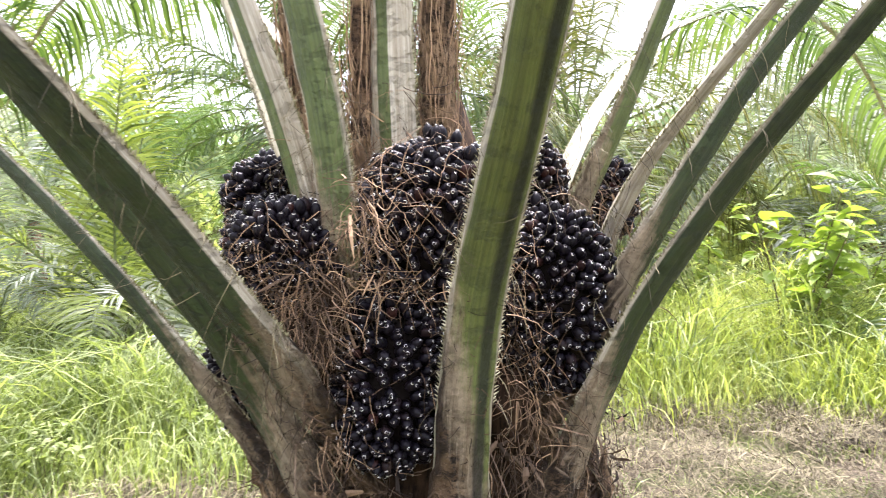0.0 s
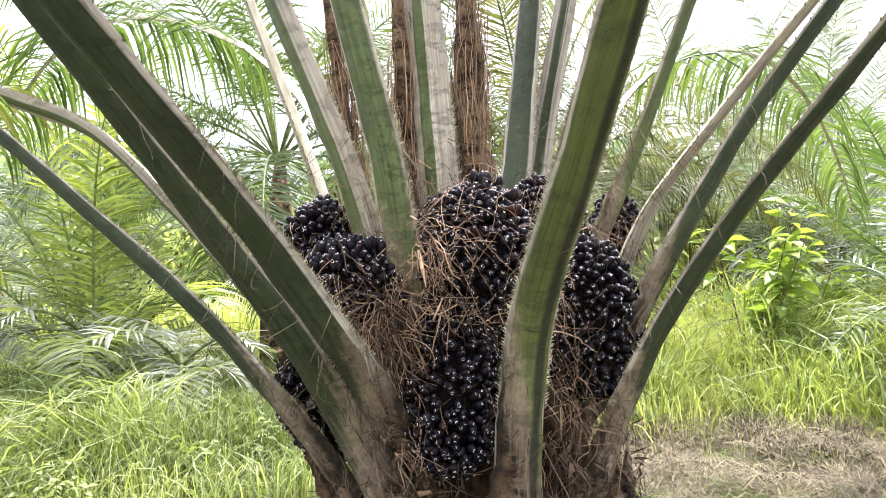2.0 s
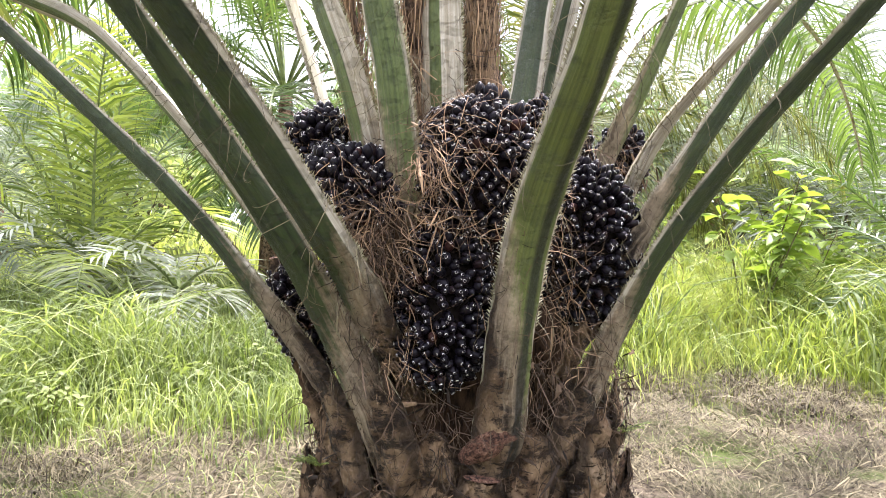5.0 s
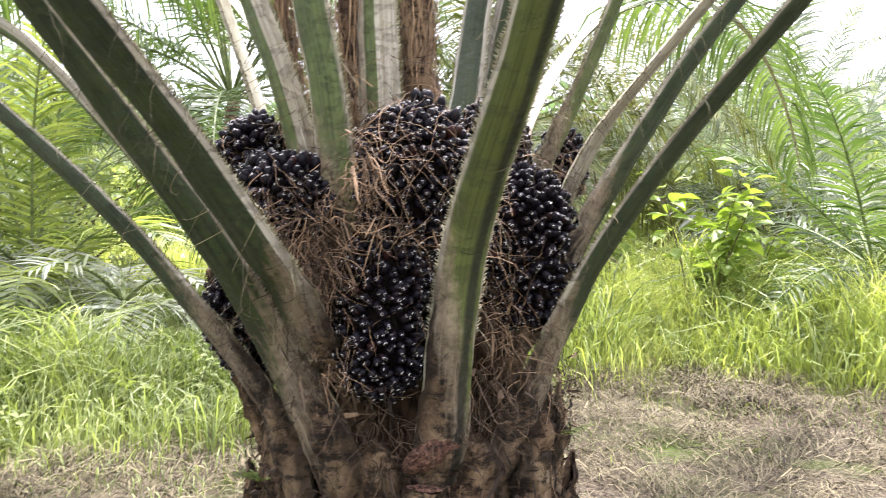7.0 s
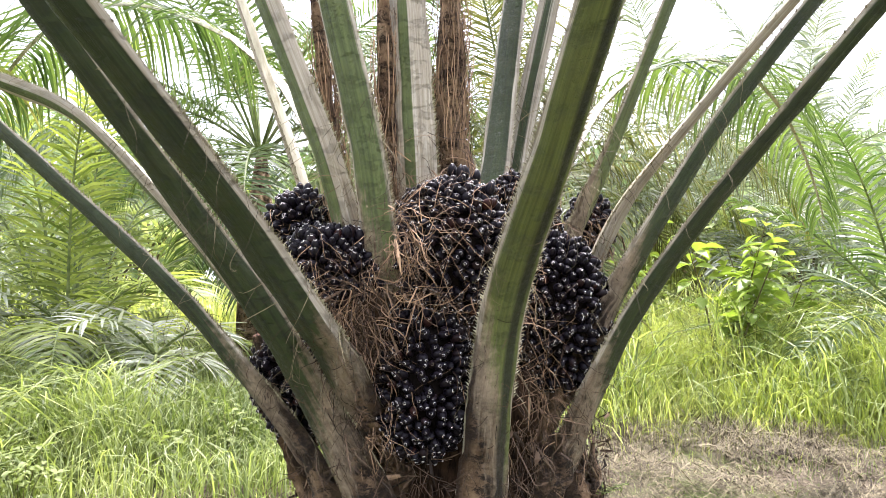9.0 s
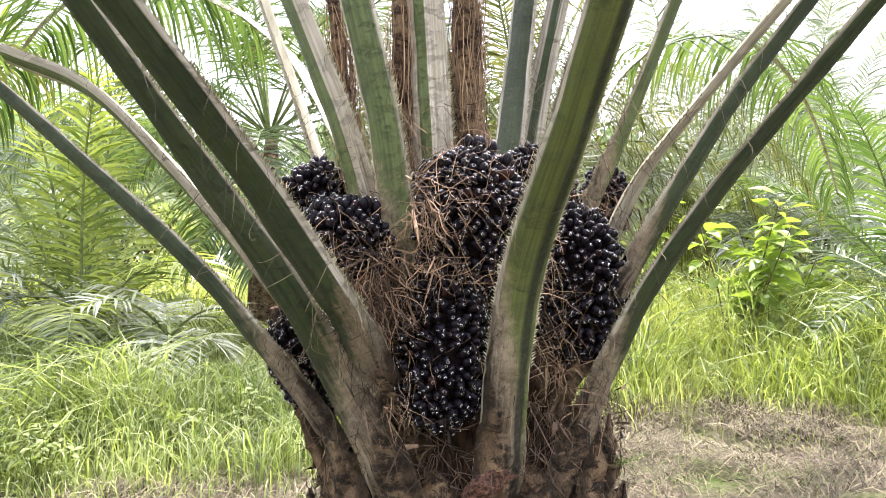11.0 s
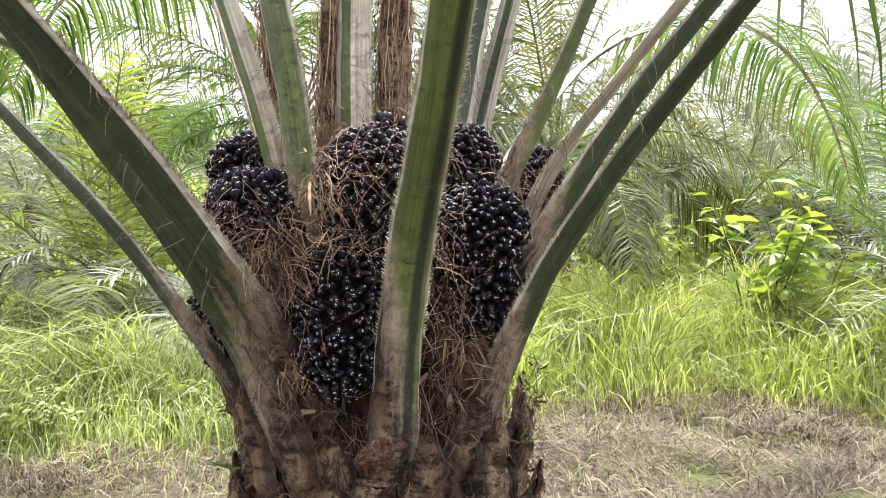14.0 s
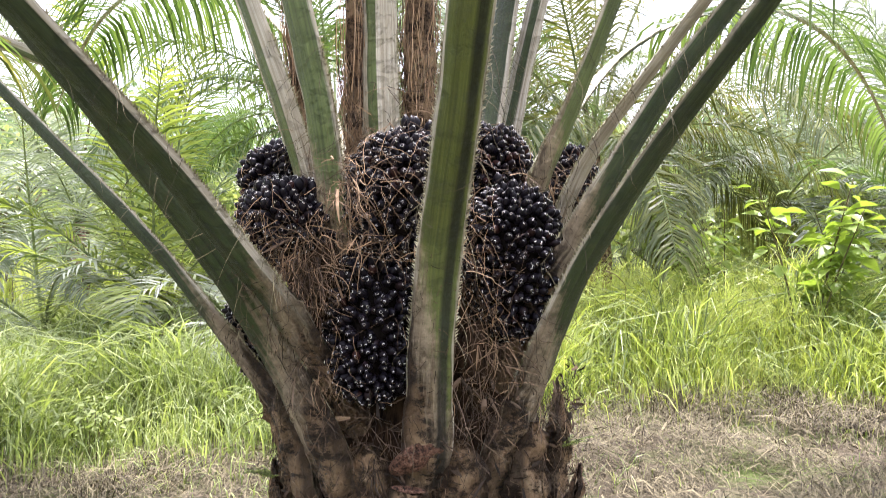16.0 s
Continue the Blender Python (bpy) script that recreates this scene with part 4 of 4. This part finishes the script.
# small ferns rooted among the leaf bases
fern_frond = frond_mesh(0.15, (0.8, 0, 0.5), 3.5, 16, 0.035, 0.004, 300, FROND_YOUNG, 0.25, 0.0012, 0.1)
for fx, fy, fz, spin in ((-0.385, 1.585, 0.66, 215), (0.375, 1.66, 0.73, -25)):
    fern = thing("fern", (fx, fy, fz), "tiny green fern growing on the palm trunk", "fern", "ferns on the trunk")
    for q in range(6):
        f = new("frond", fern_frond)
        f.parent = fern
        f.matrix_basis = pose(0, 0, 0, 0, 0, spin + (q - 2.5) * 32) @ Matrix.Scale(0.32 + 0.09 * (q % 4), 4)

# ---- shrubs and trees ----


def leaf_shape(length, width, bend):
    s = Soup()
    u = np.linspace(0, 1, 6)
    path = np.stack([u * length, 0 * u, -bend * length * u * u], 1)
    blade(s, path, width * np.array([0.08, 0.7, 1.0, 0.85, 0.45, 0.03]) * 0.5, (0, 1, 0), 0, fold=0.3)
    return s


def shrub(at, label, height, stems, leaves, leaf_len, seed, name="shrub"):
    """A leafy sapling: stems with alternate broad leaves, each leaf a mesh of its own."""
    r = np.random.default_rng(seed)
    top = thing(name, at, label, name)
    kinds = [leaf_shape(leaf_len * k, leaf_len * k * 0.58, b).mesh("leaf", [SHRUB if name == "shrub" else GRASS_DEEP]) for k, b in ((1.0, 0.25), (0.8, 0.4), (1.2, 0.3))]
    for j in range(stems):
        s = Soup()
        a = r.uniform(0, 2 * np.pi)
        lean = r.uniform(0.05, 0.4) * height
        h = height * r.uniform(0.65, 1.0)
        p = spline([(0.03 * math.cos(a), 0.03 * math.sin(a), -0.02), (lean * 0.4 * math.cos(a), lean * 0.4 * math.sin(a), h * 0.5), (lean * math.cos(a), lean * math.sin(a), h)], 14)
        tube(s, p, np.linspace(0.0075, 0.002, 14) * height, 6)
        st = link("stem", s.mesh("stem", [TWIG]), top)
        n = leaves // stems
        for k in range(n):
            f = 0.4 + 0.6 * ((k + 1) / n) ** 0.7
            i = min(13, int(f * 13))
            lf = new("leaf", kinds[int(r.integers(0, 3))])
            lf.parent = st
            lf.matrix_basis = Matrix.Translation(Vector(p[i])) @ pose(0, 0, 0, r.uniform(-25, 25), r.uniform(-30, 25), k * 137.5) @ Matrix.Translation((r.uniform(0.0, 0.14), 0, 0)) @ Matrix.Scale(r.uniform(0.6, 1.1), 4)
    return top


shrub((3.25, 6.75, 0), "leafy yellow-green sapling standing in tall grass", 1.95, 6, 190, 0.23, 5)
shrub((4.1, 7.5, 0), "leafy light green shrub in tall grass", 1.85, 5, 180, 0.2, 6)
shrub((2.9, 8.0, 0), "bushy light green shrub behind grass", 1.85, 5, 170, 0.2, 7)
for wx, wy, wh in ((-2.1, 3.9, 0.42), (-2.5, 4.6, 0.5), (-1.6, 4.6, 0.4), (-3.1, 4.3, 0.5), (-1.2, 5.0, 0.45), (4.3, 5.6, 0.6), (3.8, 6.0, 0.7)):
    shrub((wx, wy, 0), "low leafy weed growing among the grass", wh, 6, 60, 0.075, int(wx * 10 + 60), "weed")


def clump_tree(at, label, height, spread, leaves, mat, seed, size=0.13, name="bush", base=0.15):
    """A bush or tree: trunk, limbs and a ragged crown of many leaves in clumps."""
    r = np.random.default_rng(seed)
    top = thing(name, at, label, "tree" if name == "tree" else "bush", "growth behind the grass")
    wood, crown = Soup(), Soup()
    tips = []
    tube(wood, spline([(0, 0, -0.05), (r.normal(0, 0.1), r.normal(0, 0.1), height * 0.35), (r.normal(0, 0.2), r.normal(0, 0.2), height * 0.75)], 8), np.linspace(0.03 * height, 0.01 * height, 8), 7)
    for k in range(16):
        a, z0 = r.uniform(0, 2 * np.pi), height * r.uniform(base, 0.6)
        reach = spread * r.uniform(0.4, 1.0)
        end = np.array([math.cos(a) * reach, math.sin(a) * reach, min(height, z0 + height * r.uniform(0.1, 0.5))])
        tube(wood, spline([(0, 0, z0), end * [0.5, 0.5, 0] + [0, 0, (z0 + end[2]) * 0.55], end], 6), np.linspace(0.012 * height, 0.004 * height, 6), 5)
        tips.append(end)
    tips += [np.array([r.normal(0, spread * 0.3), r.normal(0, spread * 0.3), height * r.uniform(0.7, 1.0)]) for _ in range(8)]
    per = leaves // len(tips)
    for c in tips:
        rad = spread * r.uniform(0.18, 0.42)
        at2 = c + unit(r.normal(0, 1, (per, 3))) * rad * r.uniform(0.3, 1.0, (per, 1)) ** 0.5 * [1, 1, 0.75]
        d = unit(r.normal(0, 1, (per, 3)) + [0, 0, -0.25])
        ln = size * r.uniform(0.6, 1.4, (per, 1))
        blades(crown, np.stack([at2, at2 + d * ln * 0.5, at2 + d * ln - ln * [0, 0, 0.2]], 1), ln * np.array([0.06, 0.3, 0.03]), unit(np.cross(d, r.normal(0, 1, (per, 3)))))
    link("trunk", wood.mesh("trunk", [TWIG]), top)
    link("crown", crown.mesh("crown", [mat], False), top, "", "stuff")
    return top


k = 0
for x, y, h, sp in ((5.2, 11.0, 2.3, 1.5), (7.4, 12.0, 2.6, 1.7), (3.2, 12.2, 2.4, 1.6), (9.8, 11.5, 2.4, 1.6), (1.2, 12.5, 2.2, 1.6),
                    (-1.5, 13.5, 2.6, 1.8), (-4.8, 13.0, 2.4, 1.7), (-8.8, 11.0, 2.2, 1.5), (11.5, 15.5, 3.2, 2.2), (4.5, 16.0, 3.0, 2.1), (-10.5, 16.0, 3.6, 2.4)):
    k += 1
    clump_tree((x, y, 0), "dense green bush at the edge of the grass", h, sp, 2600, BUSH, 200 + k)
for x, y, h, sp in ((6.5, 25, 5.5, 3.6), (13.0, 30, 6.5, 4.2), (20.0, 30, 7.5, 4.6), (-1.0, 28, 5.5, 3.6), (-8.0, 26, 6.0, 3.8), (-15.0, 27, 6.5, 4.0), (25, 38, 9.0, 5.5), (-23, 34, 8.0, 5.0), (5, 40, 7.0, 4.6)):
    k += 1
    clump_tree((x, y, 0), "far green tree in pale light", h, sp, 2600, FAR, 200 + k, 0.36, "tree")

# far woods that close the view all round
woods = Soup()
for q in range(190):
    a = radians(q * 360 / 190 + rng.normal(0, 0.6))
    dist = rng.uniform(55, 80)
    hgt = rng.uniform(7, 12)
    c0 = np.array([dist * math.sin(a), dist * math.cos(a), 0])
    at2 = c0 + np.stack([rng.normal(0, 2.2, 190), rng.normal(0, 2.2, 190), hgt * rng.uniform(0.03, 1.0, 190)], 1)
    d = unit(rng.normal(0, 1, (190, 3)))
    ln = rng.uniform(0.9, 2.0, (190, 1))
    blades(woods, np.stack([at2, at2 + d * ln * 0.5, at2 + d * ln], 1), ln * np.array([0.1, 0.32, 0.03]), unit(np.cross(d, rng.normal(0, 1, (190, 3)))))
tagged(link("far_woods", woods.mesh("far_woods", [FAR], False)), "pale green woods in the distance", "woods", kind="stuff")

# ---- grass and litter ----


def bare_edge(x, y):
    """Metres inside (plus) or outside (minus) the cleared ring round the palm."""
    far = np.interp(x, (-4, -2, -0.5, 1.3, 2.4, 3.4, 5), (3.3, 3.6, 3.65, 5.5, 5.4, 5.0, 3.9)) + 0.4 * noise.noise((x * 0.9, y * 0.9, 4)) + 0.25 * noise.noise((x * 3.1, y * 3.1, 6))
    return min(far - y, x + 3.6, 5.2 - x, y + 3.0)


def grass(name, label, count, region, low, high, width, mat, seed, margin=0.0, lean=0.35, keep=None):
    r = np.random.default_rng(seed)
    s = Soup()
    made, paths, wid, sid = 0, [], [], []
    while made < count:
        x, y = r.uniform(region[0], region[1]), r.uniform(region[2], region[3])
        e = bare_edge(x, y)
        if e > margin + r.normal(-0.1, 0.28) or (keep and not keep(x, y)):
            made += 0.05
            continue
        tuft = 0.6 + 0.8 * (0.5 + noise.noise((x * 1.3, y * 1.3, seed)))
        h = r.uniform(low, high) * tuft * min(1.0, 0.26 + 0.55 * max(0, -e + 0.25))
        a = r.uniform(0, 2 * np.pi)
        b = lean * h * r.uniform(0.2, 1.4)
        w = np.array([math.cos(a), math.sin(a), 0])
        p0 = np.array([x, y, -0.02])
        nod = r.random() ** 1.5
        p = [p0, p0 + w * b * 0.15 + UPV * h * 0.5, p0 + w * b * 0.5 + UPV * h * 0.86, p0 + w * b * 0.95 + UPV * h * (1.0 - 0.06 * nod),
             p0 + w * (b * 1.2 + 0.16 * h * nod) + UPV * h * (1.06 - 0.36 * nod)]
        paths.append(p)
        sid.append((w[1] + r.normal(0, 0.3), -w[0] + r.normal(0, 0.3), r.normal(0, 0.3)))
        wid.append(width * r.uniform(0.7, 1.3))
        made += 1
    blades(s, np.array(paths), np.array(wid)[:, None] * np.array([0.8, 1.0, 0.85, 0.6, 0.05]), unit(np.array(sid)))
    tagged(link(name, s.mesh(name, [mat], False)), label, "grass", kind="stuff")


grass("tall_grass", "tall bright yellow-green grass round the cleared ring", 42000, (0.2, 9.5, 3.5, 11.5), 0.4, 0.98, 0.0042, GRASS, 11, lean=0.6)
grass("broad_grass", "coarse arching green blades in the tall grass", 4000, (0.6, 6.5, 4.0, 8.5), 0.55, 1.05, 0.0065, GRASS_DEEP, 15, lean=0.9)
grass("sprout_grass", "sparse green shoots in the dry litter", 5200, (-3.0, 4.8, 3.0, 6.0), 0.14, 0.46, 0.003, GRASS_DEEP, 16, margin=1.6, lean=0.8)
grass("low_grass", "lower shaded green grass and weeds", 44000, (-8.0, 0.6, 2.5, 11.5), 0.25, 0.58, 0.0040, GRASS_DEEP, 12, lean=0.7)
grass("coarse_grass", "dark green coarse arching grass beside the low weeds", 700, (-3.6, -1.9, 3.9, 5.8), 0.4, 0.75, 0.0065, GRASS_DEEP, 17, lean=1.0, keep=lambda x, y: noise.noise((x * 1.2, y * 1.2, 21)) > 0.0)
grass("far_grass", "green grass further off", 16000, (-22, 24, 11, 30), 0.5, 1.1, 0.014, GRASS, 13)
grass("back_grass", "grass behind the camera's side of the palm", 9000, (-9, 9, -9, 2.5), 0.3, 0.7, 0.007, GRASS_DEEP, 14)

litter = Soup()
paths, wid, sid = [], [], []
while len(paths) < 42000:
    x, y = (rng.uniform(-3.0, 4.6), rng.uniform(2.9, 6.4)) if rng.random() < 0.85 else (rng.uniform(-4.5, 5.5), rng.uniform(-2.5, 6.8))
    e = bare_edge(x, y)
    if e < -0.8 * rng.random() or math.hypot(x, y - 1.85) < 0.4:
        continue
    if noise.noise((x * 2.3, y * 2.3, 8)) < -0.12 and rng.random() < 0.75:
        continue
    lie = noise.noise((x * 0.7, y * 0.7, 3)) * 5
    a = lie + rng.normal(0, 0.9)
    ln = rng.uniform(0.03, 0.24)
    w = np.array([math.cos(a), math.sin(a), 0])
    mound = 0.26 * max(0, noise.noise((x * 1.1, y * 1.1, 9))) + (0.13 if x > 0.8 and e < 0.8 else 0.02)
    rise = rng.normal(0, 0.16) * ln
    p0 = np.array([x, y, 0.012 + mound * rng.random()])
    paths.append([p0, p0 + w * ln * 0.5 + UPV * (abs(rise) + 0.01), p0 + w * ln + UPV * rise * 0.4])
    wid.append(rng.uniform(0.0006, 0.0019) if rng.random() < 0.9 else rng.uniform(0.002, 0.0048))
    sid.append((-w[1], w[0], rng.normal(0, 0.4)))
blades(litter, np.array(paths), np.array(wid)[:, None] * np.array([1, 1, 0.5]), unit(np.array(sid)))
tagged(link("straw_litter", litter.mesh("straw_litter", [STRAW], False)), "dry tan grass straw lying on the ground", "litter", kind="stuff")

# dead grass drooping over the edge of the cleared ring
dead = Soup()
paths, wid, sid = [], [], []
while len(paths) < 6000:
    x, y = rng.uniform(-4.0, 5.0), rng.uniform(2.5, 6.6)
    e = bare_edge(x, y)
    if not -0.35 < e < 0.45 or noise.noise((x * 1.6, y * 1.6, 5)) < (0.0 if x > 0.5 else 0.2):
        continue
    a = rng.uniform(0, 2 * np.pi)
    h, b = rng.uniform(0.04, 0.20) * (1.3 if x > 0.8 else 0.8), rng.uniform(0.05, 0.3)
    w = np.array([math.cos(a), math.sin(a), 0])
    p0 = np.array([x, y, -0.01])
    paths.append([p0, p0 + w * b * 0.3 + UPV * h * 0.8, p0 + w * b * 0.8 + UPV * h, p0 + w * b * 1.3 + UPV * h * rng.uniform(0.2, 0.9)])
    wid.append(rng.uniform(0.0012, 0.003))
    sid.append((-w[1], w[0], rng.normal(0, 0.3)))
blades(dead, np.array(paths), np.array(wid)[:, None] * np.array([1, 1, 0.8, 0.1]), unit(np.array(sid)))
tagged(link("dead_grass", dead.mesh("dead_grass", [STRAW], False)), "dead tan grass drooping at the edge of the ring", "grass", kind="stuff")

heap = Soup()
hv, hn = [], 26
for i in range(9):
    for j in range(hn):
        a = 2 * math.pi * j / hn
        rr = (i / 8) * (1 + 0.3 * noise.noise((2 * math.cos(a), 2 * math.sin(a), 1)))
        hv.append((rr * 0.36 * math.cos(a), rr * 0.24 * math.sin(a), 0.07 * (1 - (i / 8) ** 2) + 0.03 * noise.noise((rr * 9 * math.cos(a), rr * 9 * math.sin(a), 3)) - 0.02 + 0.02))
heap.add(hv, [(i * hn + j, i * hn + (j + 1) % hn, (i + 1) * hn + (j + 1) % hn, (i + 1) * hn + j) for i in range(8) for j in range(hn)])
hp = tagged(link("rotting_heap", heap.mesh("rotting_heap", [DARK_SOIL])), "dark heap of rotting leaves on the ground", "leaf heap")
hp.location = (2.95, 5.0, 0.0)
